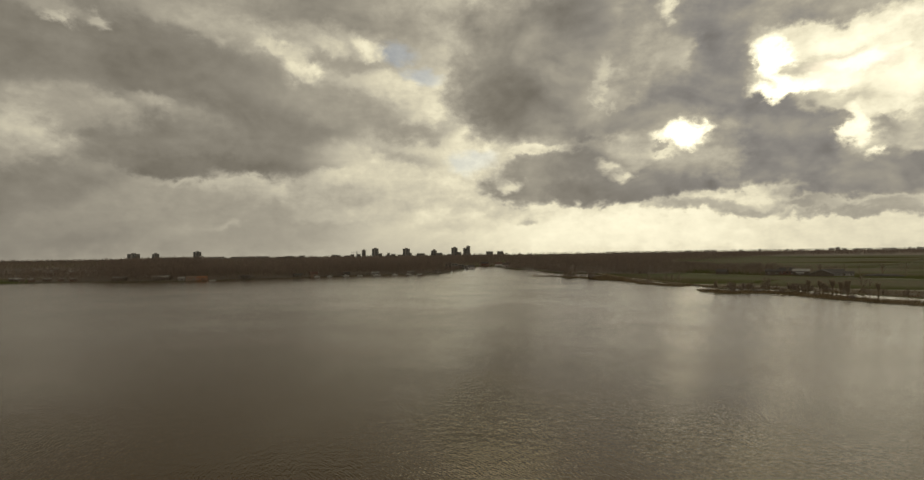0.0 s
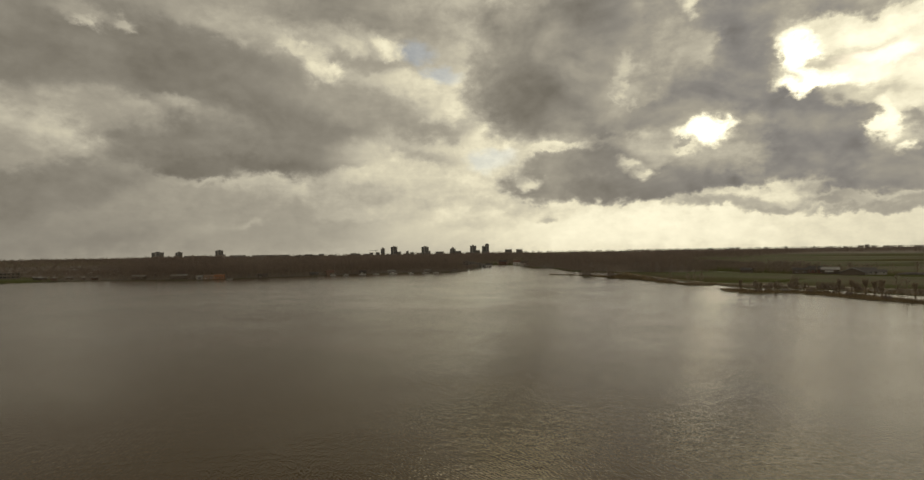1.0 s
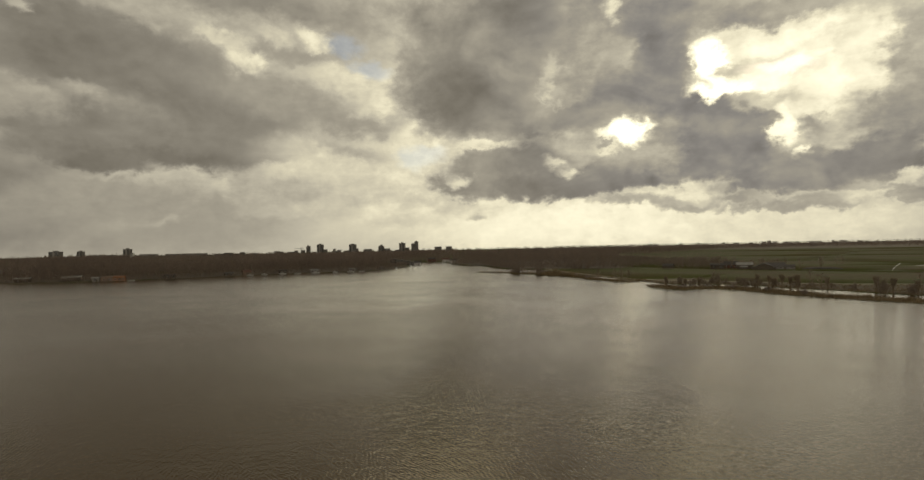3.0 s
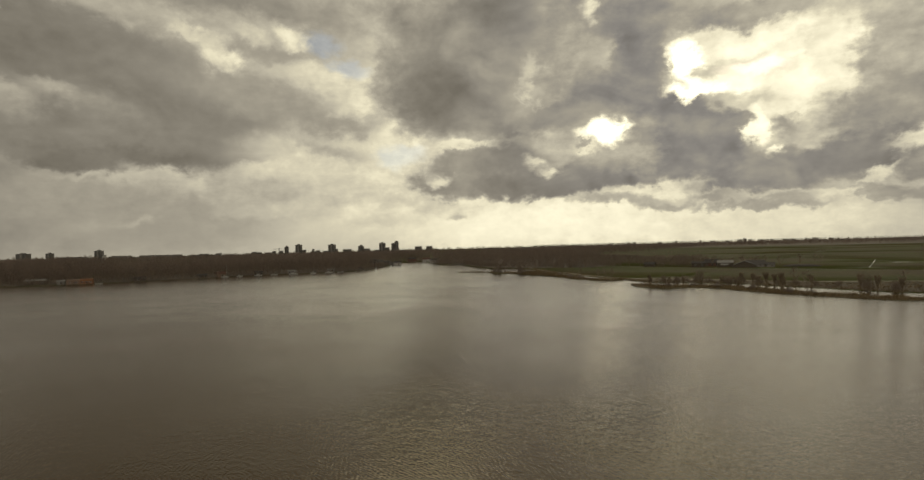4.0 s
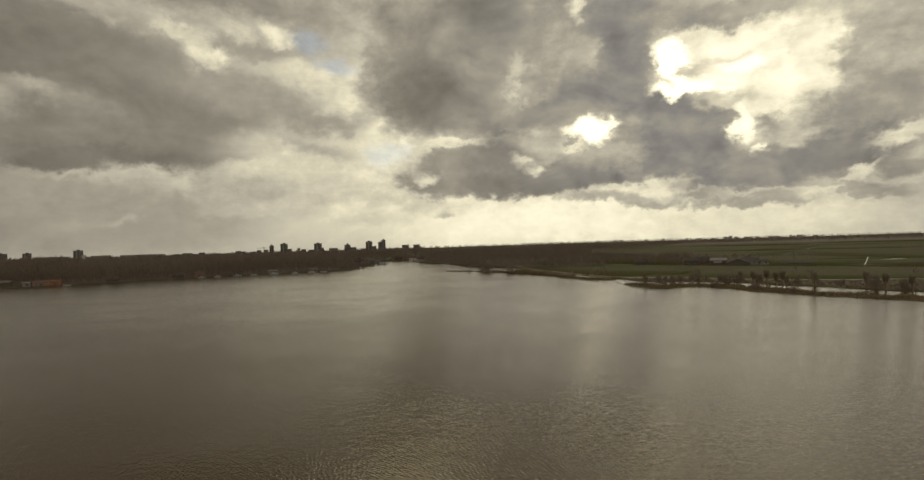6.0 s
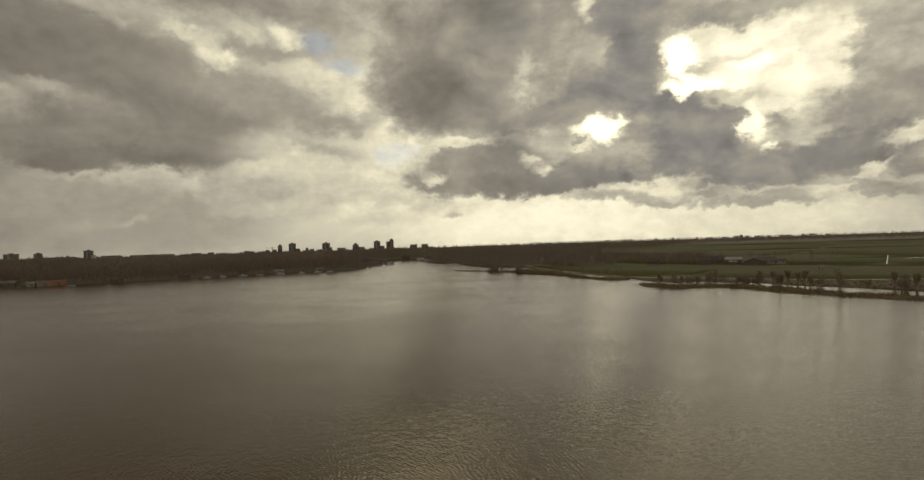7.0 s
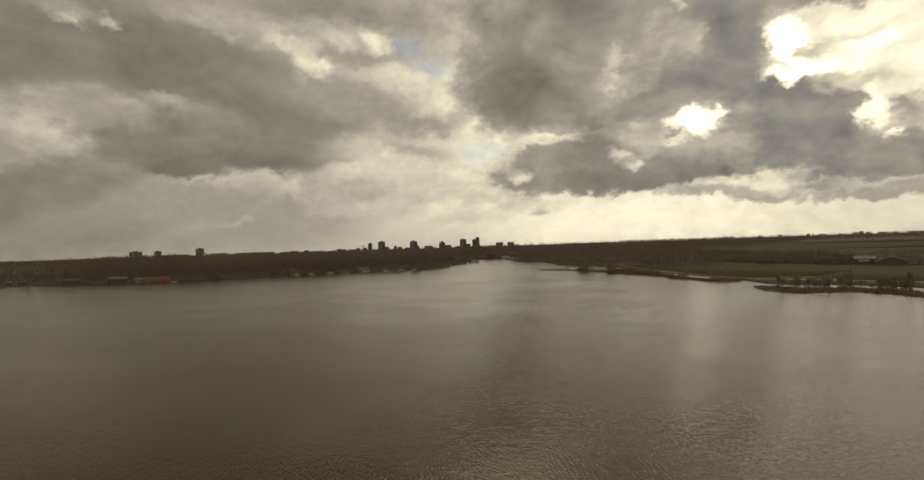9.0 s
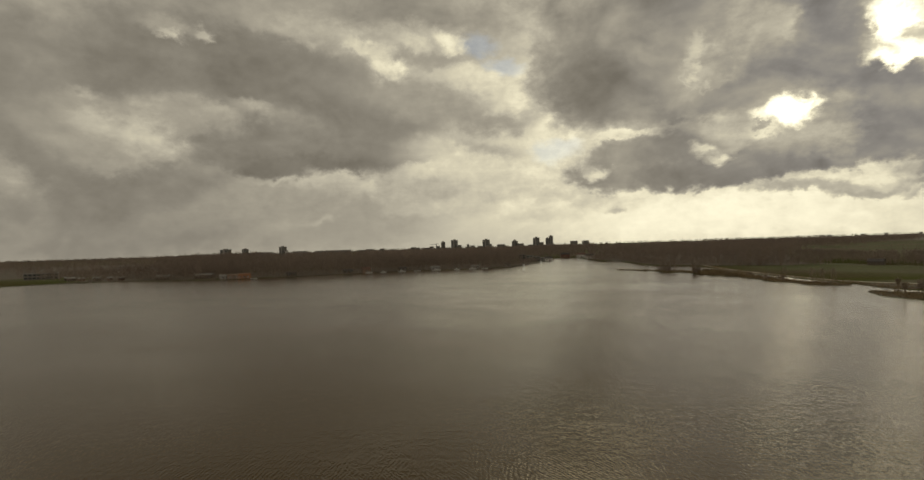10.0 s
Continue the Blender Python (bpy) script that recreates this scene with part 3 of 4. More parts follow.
def ground():
    """One sheet to the horizon, cut out for the lake and the ditches, with sloping banks."""
    loops = [[(-FAR, -FAR), (FAR, -FAR), (FAR, FAR), (-FAR, FAR)], LAKE, SPIT, ISLET, *DITCHES]
    pts, edges = [], []
    for loop in loops:
        first = len(pts)
        pts += [Vector(p) for p in loop]
        edges += [(first + i, first + (i + 1) % len(loop)) for i in range(len(loop))]
    for x in range(-3000, 3001, 250):
        for y in range(-1000, 4501, 250):
            pts.append(Vector((x + random.uniform(-60, 60), y + random.uniform(-60, 60))))
    v, _, f, *_ = geometry.delaunay_2d_cdt(pts, edges, [], 0, 0.001)
    v = np.array([tuple(p) for p in v])
    f = np.array([t for t in f if len(t) == 3])
    mid = v[f].mean(axis=1)
    wet = inside(mid, LAKE) & ~inside(mid, SPIT) & ~inside(mid, ISLET)
    for d in DITCHES:
        wet |= inside(mid, d)
    f = f[~wet]
    count = {}
    for t in f:
        for a, b in ((t[0], t[1]), (t[1], t[2]), (t[2], t[0])):
            count[(a, b)] = True
    rim = [(a, b) for a, b in count if (b, a) not in count and abs(v[a]).max() < FAR - 1]
    n = len(v)
    top = np.column_stack([v, np.full(n, LEVEL)])
    low = np.column_stack([v, np.full(n, -1.2)])
    skirt = [q for a, b in rim for q in ((a, n + a, n + b), (a, n + b, b))]
    ob = mesh_object("ground", np.vstack([top, low]), np.vstack([f, np.array(skirt)]), GRASS)
    return tagged(ob, "flat green polder meadow with brown banks round the lake", "ground", kind="structure")


ground()
bm = bmesh.new()
bmesh.ops.create_grid(bm, x_segments=8, y_segments=8, size=2500)
water = part("water", bm, WATER)
water.location = (200, 300, 0)
tagged(water, "wind-rippled grey-brown lake water reflecting the clouds", "water", kind="structure")


def sheet(name, outline, z, mat, label, category):
    """A thin flat patch lying on the ground."""
    pts = [Vector(p) for p in outline]
    v, _, f, *_ = geometry.delaunay_2d_cdt(pts, [(i, (i + 1) % len(pts)) for i in range(len(pts))], [], 1, 0.001)
    v = np.array([(*p, z) for p in v])
    ob = mesh_object(name, v, np.array([t for t in f]), mat)
    return tagged(ob, label, category, kind="structure")


PATH_LINE = worn([(43, 575), (51, 511), (65, 455), (78, 411), (90, 385), (105, 373), (132, 355), (155, 335), (178, 323), (218, 312), (310, 285), (450, 225)], 6.0, 0.12, False, 9)
sheet("path", ribbon(PATH_LINE, 3.4), LEVEL + 0.05, GRAVEL, "pale gravel path along the lake bank", "path")

# ---- bare winter trees ----
def cone(v, f, a, b, r0, r1):
    """A three-sided tapered stick into the lists v, f."""
    d = (b - a) / max(1e-6, np.linalg.norm(b - a))
    s = np.cross(d, (0.31, 0.52, 0.8))
    s /= np.linalg.norm(s)
    u = np.cross(d, s)
    k = len(v)
    for c, r in ((a, r0), (b, r1)):
        for w in (0, 2.094, 4.189):
            v.append(c + r * (math.cos(w) * s + math.sin(w) * u))
    for i in range(3):
        j = (i + 1) % 3
        f.append((k + i, k + j, k + 3 + j))
        f.append((k + i, k + 3 + j, k + 3 + i))


def blade(v, f, a, b, w, rng):
    """A single thin twig."""
    d = b - a
    s = np.cross(d, rng.normal(0, 1, 3))
    s *= w / max(1e-6, np.linalg.norm(s))
    k = len(v)
    v += [a - s, a + s, b]
    f.append((k, k + 1, k + 2))


def bare_tree(seed, tall, limbs, twigs, width, lift=0.6, spread=0.3):
    """Trunk, limbs and a haze of twigs; tall in metres. Returns the wood and the twigs apart."""
    rng = np.random.default_rng(seed)
    wv, wf, tv, tf = [], [], [], []
    lean = rng.normal(0, 0.03, 2)
    axis = lambda h: np.array([lean[0] * h + 0.25 * math.sin(h * 0.4 + seed), lean[1] * h, h])
    steps = np.linspace(0, tall * 0.92, 5)
    for a, b in zip(steps[:-1], steps[1:]):
        r = tall * 0.018
        cone(wv, wf, axis(a), axis(b), r * (1 - a / tall) + 0.02, r * (1 - b / tall) + 0.02)
    for i in range(limbs):
        h = tall * (0.10 + 0.82 * (i + rng.random()) / limbs)
        turn = i * 2.4 + rng.normal(0, 0.4)
        reach = tall * spread * (1.15 - 0.75 * h / tall) * rng.uniform(0.75, 1.25)
        up = reach * lift * rng.uniform(0.7, 1.6)
        a = axis(h)
        m = a + np.array([math.cos(turn) * reach * 0.55, math.sin(turn) * reach * 0.55, up * 0.45])
        b = a + np.array([math.cos(turn) * reach, math.sin(turn) * reach, up])
        cone(wv, wf, a, m, tall * 0.007, tall * 0.0045)
        cone(wv, wf, m, b, tall * 0.0045, 0.02)
        for _ in range(twigs):
            u = rng.uniform(0.25, 1.0)
            s = a + (m - a) * (u / 0.5) if u < 0.5 else m + (b - m) * (u / 0.5 - 1)
            out = np.array([math.cos(turn), math.sin(turn), 0.5]) * 0.5 + rng.normal(0, 0.55, 3) + np.array([0, 0, 0.45])
            e = s + out / np.linalg.norm(out) * tall * rng.uniform(0.05, 0.12)
            blade(tv, tf, s, e, width * rng.uniform(0.6, 1.2), rng)
    for _ in range(twigs * 2):
        s = axis(tall * rng.uniform(0.72, 0.93))
        out = rng.normal(0, 0.45, 3) + np.array([0, 0, 0.8])
        blade(tv, tf, s, s + out / np.linalg.norm(out) * tall * rng.uniform(0.05, 0.1), width, rng)
    return (np.array(wv), np.array(wf)), (np.array(tv), np.array(tf))


def joined(a, b):
    return np.vstack([a[0], b[0]]), np.vstack([a[1], b[1] + len(a[0])])


NEAR_KINDS = [joined(*bare_tree(s, 1.0 * 20, 17, 18, 0.11, lift=l, spread=p)) for s, l, p in ((1, 0.9, 0.26), (2, 1.2, 0.22), (3, 0.7, 0.32), (4, 1.0, 0.28), (5, 1.6, 0.17), (6, 0.8, 0.30))]
FAR_KINDS = [joined(*bare_tree(s, 1.0 * 20, 8, 8, 0.30, lift=l, spread=p)) for s, l, p in ((11, 0.8, 0.30), (12, 1.0, 0.27), (13, 0.6, 0.36))]

FARTHEST_KINDS = [joined(*bare_tree(s, 20, 7, 9, 0.85, lift=l, spread=p)) for s, l, p in ((17, 0.8, 0.46), (18, 1.1, 0.40), (19, 0.6, 0.52))]
SCRUB_KINDS = [joined(*bare_tree(s, 20, 9, 12, 0.34, lift=l, spread=p)) for s, l, p in ((14, 0.8, 0.42), (15, 1.1, 0.36), (16, 0.7, 0.45))]


def scatter(outline, spacing, seed):
    """Uneven places in an outline."""
    rng = np.random.default_rng(seed)
    p = np.array(outline)
    xs, ys = np.arange(p[:, 0].min(), p[:, 0].max(), spacing), np.arange(p[:, 1].min(), p[:, 1].max(), spacing)
    g = np.stack(np.meshgrid(xs, ys), axis=-1).reshape(-1, 2) + rng.uniform(-0.48, 0.48, (len(xs) * len(ys), 2)) * spacing
    return g[inside(g, outline)]


def dry(points):
    keep = ~inside(points, LAKE) | inside(points, SPIT) | inside(points, ISLET)
    return points[keep]


def woods(name, places, kinds, low, high, label, seed, mat=BARK, drop=0.0):
    rng = np.random.default_rng(seed)
    vs, fs, n = [], [], 0
    for x, y in places:
        v, f = kinds[rng.integers(len(kinds))]
        lump = 0.5 + 0.5 * noise.noise(Vector((x * 0.02, y * 0.02, seed)))
        s = (low + (high - low) * (0.6 * lump + 0.4 * rng.random())) / 20.0
        k = rng.uniform(0, math.tau)
        c, q = math.cos(k), math.sin(k)
        w = s * rng.uniform(0.9, 1.25)
        vs.append(np.column_stack([(v[:, 0] * c - v[:, 1] * q) * w + x, (v[:, 0] * q + v[:, 1] * c) * w + y, v[:, 2] * s + LEVEL - 0.1 - drop]))
        fs.append(f + n)
        n += len(v)
    ob = mesh_object(name, np.vstack(vs), np.vstack(fs), mat)
    return tagged(ob, label, "woodland", kind="stuff")


HEATH = material("brown_heath", (0.075, 0.058, 0.038), (0.125, 0.098, 0.064), 60.0)
LITTER = material("leaf_litter", (0.045, 0.036, 0.024), (0.095, 0.075, 0.048), 12.0, bump=0.4)
LEFT_BAND = [(-462, 466), (-436, 468), (-381, 472), (-334, 488), (-303, 500), (-262, 536), (-214, 575), (-150, 597), (-138, 640), (-136, 700), (-170, 760), (-260, 720), (-330, 640), (-420, 600), (-480, 560)]
woods("woodland", dry(scatter(LEFT_BAND, 8.3, 21)), NEAR_KINDS, 12, 18.5, "dense bare winter woodland on the built-up lake shore", 1)
sheet("woodland_floor", [(-500, 452), *LEFT_BAND[1:9], *[(-133, 660), (-130, 740)], *LEFT_BAND[10:], (-560, 620), (-600, 560)], LEVEL + 0.03, LITTER, "brown leaf litter under the bare trees", "ground")
SCRUB = ribbon(worn([(-500, 440), (-470, 459), (-437, 464), (-381, 466), (-345, 474), (-303, 497), (-278, 520), (-240, 553), (-214, 573), (-184, 584), (-150, 594), (-134, 625), (-133, 680), (-131, 745)], 8, 1.0, False, 11), 11.0)
woods("scrub", dry(scatter(SCRUB, 3.6, 31)), SCRUB_KINDS, 2.5, 7.5, "bare scrub and young trees along the built-up shore", 8)
TALL_BAND = [(-520, 560), (-440, 520), (-400, 540), (-420, 640), (-560, 660)]
woods("woodland", dry(scatter(TALL_BAND, 9, 22)), NEAR_KINDS, 17, 24, "clump of tall bare trees behind the shore", 2)
HEAD_BAND = [(-170, 760), (-140, 780), (-140, 880), (-100, 900), (-60, 1000), (-200, 1100), (-420, 1000), (-420, 700), (-260, 720)]
woods("woodland", dry(scatter(HEAD_BAND, 14, 23)), NEAR_KINDS, 14, 21, "bare winter woodland round the head of the lake", 3)
RIGHT_BAND = [(-84, 870), (-70, 810), (-46, 738), (-32, 745), (-15, 690), (6, 612), (40, 585), (75, 566), (100, 556), (118, 575), (125, 640), (150, 800), (120, 980), (-60, 1010)]
woods("woodland", dry(scatter(RIGHT_BAND, 11.3, 24)), NEAR_KINDS, 9, 19, "bare winter woodland beside the narrow end of the lake", 4)
sheet("woodland_floor", [(-60, 1000), *RIGHT_BAND[1:3], (-20, 690), (2, 606), (38, 575), *RIGHT_BAND[7:]], LEVEL + 0.03, LITTER, "brown leaf litter under the bare wood", "ground")
RIGHT_SCRUB = ribbon(worn([(-72, 800), (-47, 728), (-30, 736), (-14, 675), (4, 606), (38, 574), (70, 562), (105, 552), (125, 575)], 8, 1.0, False, 12), 22.0)
woods("scrub", dry(scatter(RIGHT_SCRUB, 3.8, 32)), SCRUB_KINDS, 3, 8, "bare scrub at the edge of the lakeside wood", 9)
FARM_BAND = [(128, 640), (146, 598), (160, 574), (186, 560), (204, 545), (208, 566), (176, 620), (150, 690), (132, 690)]
woods("woodland", scatter(FARM_BAND, 5.5, 33), SCRUB_KINDS, 5, 12, "bare copse behind the farm", 10)
FARM_YARD = [(146, 560), (170, 524), (182, 520), (196, 526), (214, 522), (240, 512), (246, 526), (200, 556), (160, 580)]
woods("woodland", scatter(FARM_YARD, 5.5, 38), SCRUB_KINDS, 4, 9, "bare trees and bushes round the farm buildings", 15)
NEAR_GARDENS = [(-480, 480), (-500, 462), (-560, 470), (-640, 500), (-700, 560), (-700, 700), (-560, 660), (-480, 560)]
woods("woodland", scatter(NEAR_GARDENS, 9, 34), SCRUB_KINDS, 4, 11, "bare garden trees between the shore houses", 11)
COPSE_FAR = [(100, 1000), (260, 1050), (600, 1700), (900, 2400), (300, 2200), (50, 1400)]
woods("far_woodland", scatter(COPSE_FAR, 21, 35), FARTHEST_KINDS, 8, 14, "far brown belt of bare trees beyond the wood", 12)
FAR_LEFT = [(-620, 560), (-560, 640), (-500, 680), (-420, 720), (-420, 1000), (-1000, 1300), (-1800, 1100), (-1500, 500), (-900, 450), (-700, 520)]
woods("far_woodland", scatter(FAR_LEFT, 23, 25), FAR_KINDS, 8, 17, "far bare trees among houses across the lake", 5)
sheet("woodland_floor", FAR_LEFT, LEVEL + 0.03, LITTER, "brown litter and gardens under far bare trees", "ground")
CITY_BAND = [(-1800, 1400), (-400, 1150), (0, 1150), (300, 1300), (300, 1700), (-1900, 1800)]
woods("far_woodland", scatter(CITY_BAND, 27, 26), FARTHEST_KINDS, 9, 21, "far belt of bare trees before the town", 6)
BEYOND = [(-3600, 1500), (-1800, 1150), (-1500, 1400), (-2100, 2500), (-3700, 2500)]
woods("far_woodland", scatter(BEYOND, 40, 36), FARTHEST_KINDS, 9, 15, "far bare trees over the flat country", 13)
RIGHT_FAR = [(120, 1000), (420, 1500), (1000, 2000), (2200, 2300), (2600, 3200), (900, 3000), (300, 2000), (100, 1300)]
woods("far_woodland", scatter(RIGHT_FAR, 33, 27), FARTHEST_KINDS, 6, 14, "far bare tree belts beyond the meadows", 7)
WEALD = [(150, 2000), (640, 1830), (1150, 1560), (1650, 1100), (2500, 1200), (2400, 2100), (1500, 2700), (300, 2900)]
sheet("woodland_floor", [*WEALD[:4], (4200, 900), (5600, 2500), (4800, 5200), (300, 5600)], LEVEL + 0.03, HEATH, "brown rough ground under the far woods", "ground")
woods("far_woodland", scatter(WEALD, 32, 37), FARTHEST_KINDS, 5, 11, "far brown woods along the edge of the meadows", 14)
WEALD_FAR = [(300, 2900), (1500, 2700), (2400, 2100), (3400, 2300), (2600, 3600), (400, 4200)]
woods("far_woodland", scatter(WEALD_FAR, 62, 39), FARTHEST_KINDS, 7, 13, "far brown woods towards the horizon", 16)
for i, (line, tall) in enumerate([([(-4000, 2300), (-2600, 2800), (-1200, 3000), (0, 3300), (900, 3600)], 19), ([(300, 3300), (1200, 3900), (2000, 4100), (3200, 3700)], 20),
                                  ([(0, 2600), (800, 3100), (1800, 3500), (3000, 3100)], 15), ([(-3600, 1500), (-2600, 2000), (-1500, 2300), (-200, 2500)], 15), ([(200, 1020), (300, 1075), (425, 1125)], 4),
                                  ([(900, 2100), (1500, 2200), (2400, 2000), (3200, 1700)], 9)]):
    pts = np.array(worn(line, 8 if tall > 5 else 5, 9 if tall > 5 else 1.5, False, 40 + i))
    woods("far_tree_row", pts, FARTHEST_KINDS if tall > 5 else SCRUB_KINDS, tall * 0.72, tall, "far row of bare trees on the skyline", 50 + i)


# ---- banks, reeds and rough grass ----
def cover_bank(name, outline, z, label):
    return sheet(name, outline, z, EARTH, label, "bank")


cover_bank("bank", SPIT, LEVEL + 0.03, "low brown reed-grown spit in the lake")
cover_bank("bank", ISLET, LEVEL + 0.03, "low brown reed-grown islet along the shore")
SHORE_LINE = [(42, 560), (51, 508), (58, 475), (65, 446), (78, 404), (86, 380), (91, 354), (97, 342), (111, 341), (124, 330), (133, 325), (140, 307), (148, 296), (155, 287), (160, 276), (166, 265), (178, 255), (202, 239), (252, 208)]
INLAND_LINE = [(300, 270), (218, 307), (178, 318), (155, 331), (132, 350), (104, 369), (88, 381), (75, 410), (62, 454), (54, 512), (48, 562)]
cover_bank("bank", SHORE_LINE + INLAND_LINE, LEVEL + 0.025, "brown rough-grass bank between the path and the lake")


def reeds(name, outline, count, tall, seed, label, mat=REED):
    """Tufts of dead reed standing over an outline."""
    rng = np.random.default_rng(seed)
    p = np.array(outline)
    g = rng.uniform(p.min(axis=0), p.max(axis=0), (count * 12, 2))
    g = g[inside(g, outline)][:count]
    n = len(g)
    patch = np.array([0.5 + 0.9 * noise.noise(Vector((x * 0.12, y * 0.12, seed))) for x, y in g]).clip(0.15, 1.2)
    h = tall * patch * rng.uniform(0.6, 1.2, n)
    k = rng.uniform(0, math.tau, n)
    w = rng.uniform(0.08, 0.22, n)
    dx, dy = np.cos(k) * w, np.sin(k) * w
    lean = rng.normal(0, 0.22, (n, 2)) * h[:, None]
    z = np.full(n, LEVEL)
    a = np.column_stack([g[:, 0] - dx, g[:, 1] - dy, z])
    b = np.column_stack([g[:, 0] + dx, g[:, 1] + dy, z])
    c = np.column_stack([g + lean, z + h])
    v = np.stack([a, b, c], axis=1).reshape(-1, 3)
    ob = mesh_object(name, v, np.arange(3 * n).reshape(-1, 3), mat)
    return tagged(ob, label, "reeds", kind="stuff")


reeds("reed_bed", SPIT, 9000, 1.7, 61, "dead tan reeds on the lake spit")
reeds("reed_bed", ISLET, 14000, 1.6, 62, "dead tan reeds on the shore islet")
reeds("reed_bed", SHORE_LINE + INLAND_LINE, 14000, 0.9, 63, "dry brown reeds and rough grass on the bank")
reeds("reed_bed", ribbon(worn(SHORE_LINE, 5, 0.3, False, 14), 5.0), 7000, 1.5, 65, "dead tan reeds along the bank of the channel")
REED_HEAD = [(28, 462), (34, 446), (46, 435), (51, 418), (58, 424), (52, 448), (46, 468), (36, 480)]
reeds("reed_bed", REED_HEAD, 8000, 3.2, 66, "tall stand of tan reeds at the head of the spit")
FRINGE = ribbon(worn([(-505, 412), (-484, 440), (-461, 451), (-437, 458), (-381, 459), (-355, 462), (-334, 470), (-303, 489), (-284, 509), (-261, 525), (-240, 544), (-214, 565), (-184, 576), (-154, 587), (-130, 612)], 8, 0.3, False, 10), 4.0)
reeds("reed_bed", FRINGE, 5000, 1.6, 64, "thin fringe of dry reeds and scrub at the water's edge", BARK)

sheet("bank", ribbon(worn([(-520, 392), (-500, 420), (-478, 445), (-440, 459), (-381, 460), (-350, 464), (-330, 472), (-300, 491), (-280, 512), (-258, 529), (-237, 547), (-211, 568), (-183, 578), (-152, 589), (-131, 614), (-131, 664), (-128, 752)], 8, 0.2, False, 13), 9.0), LEVEL + 0.04, EARTH, "muddy brown bank of the built-up shore", "bank")

# ---- trees on the open shore ----
def on_land(x, y):
    """The nearest dry place behind a point of the shore."""
    for i in range(40):
        if len(dry(np.array([[x, y]]))):
            return x, y
        x, y = x + 0.3, y + 0.6
    return x, y


def crown_object(name, data, mat, parent):
    ob = mesh_object(name, data[0], data[1], mat)
    ob.parent = parent
    return ob


def willow(seed, tall, shoots, x, y, label):
    """A pollard: short thick trunk, knobbly head, a brush of upright shoots."""
    rng = np.random.default_rng(seed)
    x, y = on_land(x, y)
    root = empty("pollard_willow", x, y, LEVEL - 0.05)
    head = tall * 0.36
    bm = bmesh.new()
    tube(bm, (0, 0, -0.2), (0.1, 0.05, head * 0.6), 0.42, 0.30, 7)
    tube(bm, (0.1, 0.05, head * 0.58), (0.05, 0, head), 0.29, 0.38, 7)
    bmesh.ops.create_icosphere(bm, subdivisions=1, radius=0.52, matrix=Matrix.Translation((0.05, 0, head)))
    part("trunk", bm, WILLOW, root)
    v, f = [], []
    for _ in range(shoots):
        k, out = rng.uniform(0, math.tau), rng.uniform(0.05, 0.62)
        a = np.array([0.05 + 0.3 * math.cos(k), 0.3 * math.sin(k), head + rng.uniform(-0.1, 0.3)])
        length = (tall - head) * rng.uniform(0.6, 1.0)
        m = a + np.array([math.cos(k) * out * 0.6, math.sin(k) * out * 0.6, 0.75]) * length * 0.5
        b = m + np.array([math.cos(k) * out * 0.35, math.sin(k) * out * 0.35, 0.9]) * length * 0.5
        cone(v, f, a, m, 0.06, 0.045)
        cone(v, f, m, b, 0.045, 0.012)
        for _ in range(10):
            s = m + (b - m) * rng.uniform(-0.6, 0.9)
            blade(v, f, s, s + (np.array([0, 0, 0.8]) + rng.normal(0, 0.45, 3)) * rng.uniform(0.5, 1.1), 0.055, rng)
    crown_object("crown", (np.array(v), np.array(f)), WILLOW, root)
    return tagged(root, label, "tree", "pollard willows along the shore")


def shrub(seed, tall, wide, x, y, label):
    """A many-stemmed bare bush."""
    rng = np.random.default_rng(seed)
    x, y = on_land(x, y)
    root = empty("bare_shrub", x, y, LEVEL - 0.05)
    sv, sf, v, f = [], [], [], []
    for _ in range(26):
        k, out = rng.uniform(0, math.tau), rng.uniform(0.1, 1.0)
        a = np.array([math.cos(k), math.sin(k), 0]) * out * wide * 0.25 + np.array([0, 0, -0.2])
        b = np.array([math.cos(k) * out * wide * 0.5, math.sin(k) * out * wide * 0.5, tall * (1 - 0.6 * out * out) * rng.uniform(0.5, 1.0)])
        cone(sv, sf, a, b, 0.10, 0.02)
        for _ in range(18):
            s = a + (b - a) * rng.uniform(0.3, 1.0)
            blade(v, f, s, s + (np.array([0, 0, 0.5]) + rng.normal(0, 0.6, 3)) * tall * rng.uniform(0.08, 0.18), 0.07, rng)
    crown_object("stem", (np.array(sv), np.array(sf)), WILLOW, root)
    crown_object("crown", (np.array(v), np.array(f)), BARK, root)
    return tagged(root, label, "shrub", "bare bushes on the bank")


def lone_tree(seed, tall, x, y, label, lift=0.9, spread=0.28):
    x, y = on_land(x, y)
    root = empty("bare_tree", x, y, LEVEL - 0.05)
    wood, twigs = bare_tree(seed, tall, 16, 16, 0.06, lift, spread)
    crown_object("trunk", wood, WILLOW, root)
    crown_object("crown", twigs, BARK, root)
    return tagged(root, label, "tree", "bare trees on the open shore")


def repeat(ob, spots):
    for i, (x, y) in enumerate(spots):
        x, y = on_land(x, y)
        copy_thing(ob, pose(x, y, LEVEL - 0.05, 0, 0, 57 * i + 31))


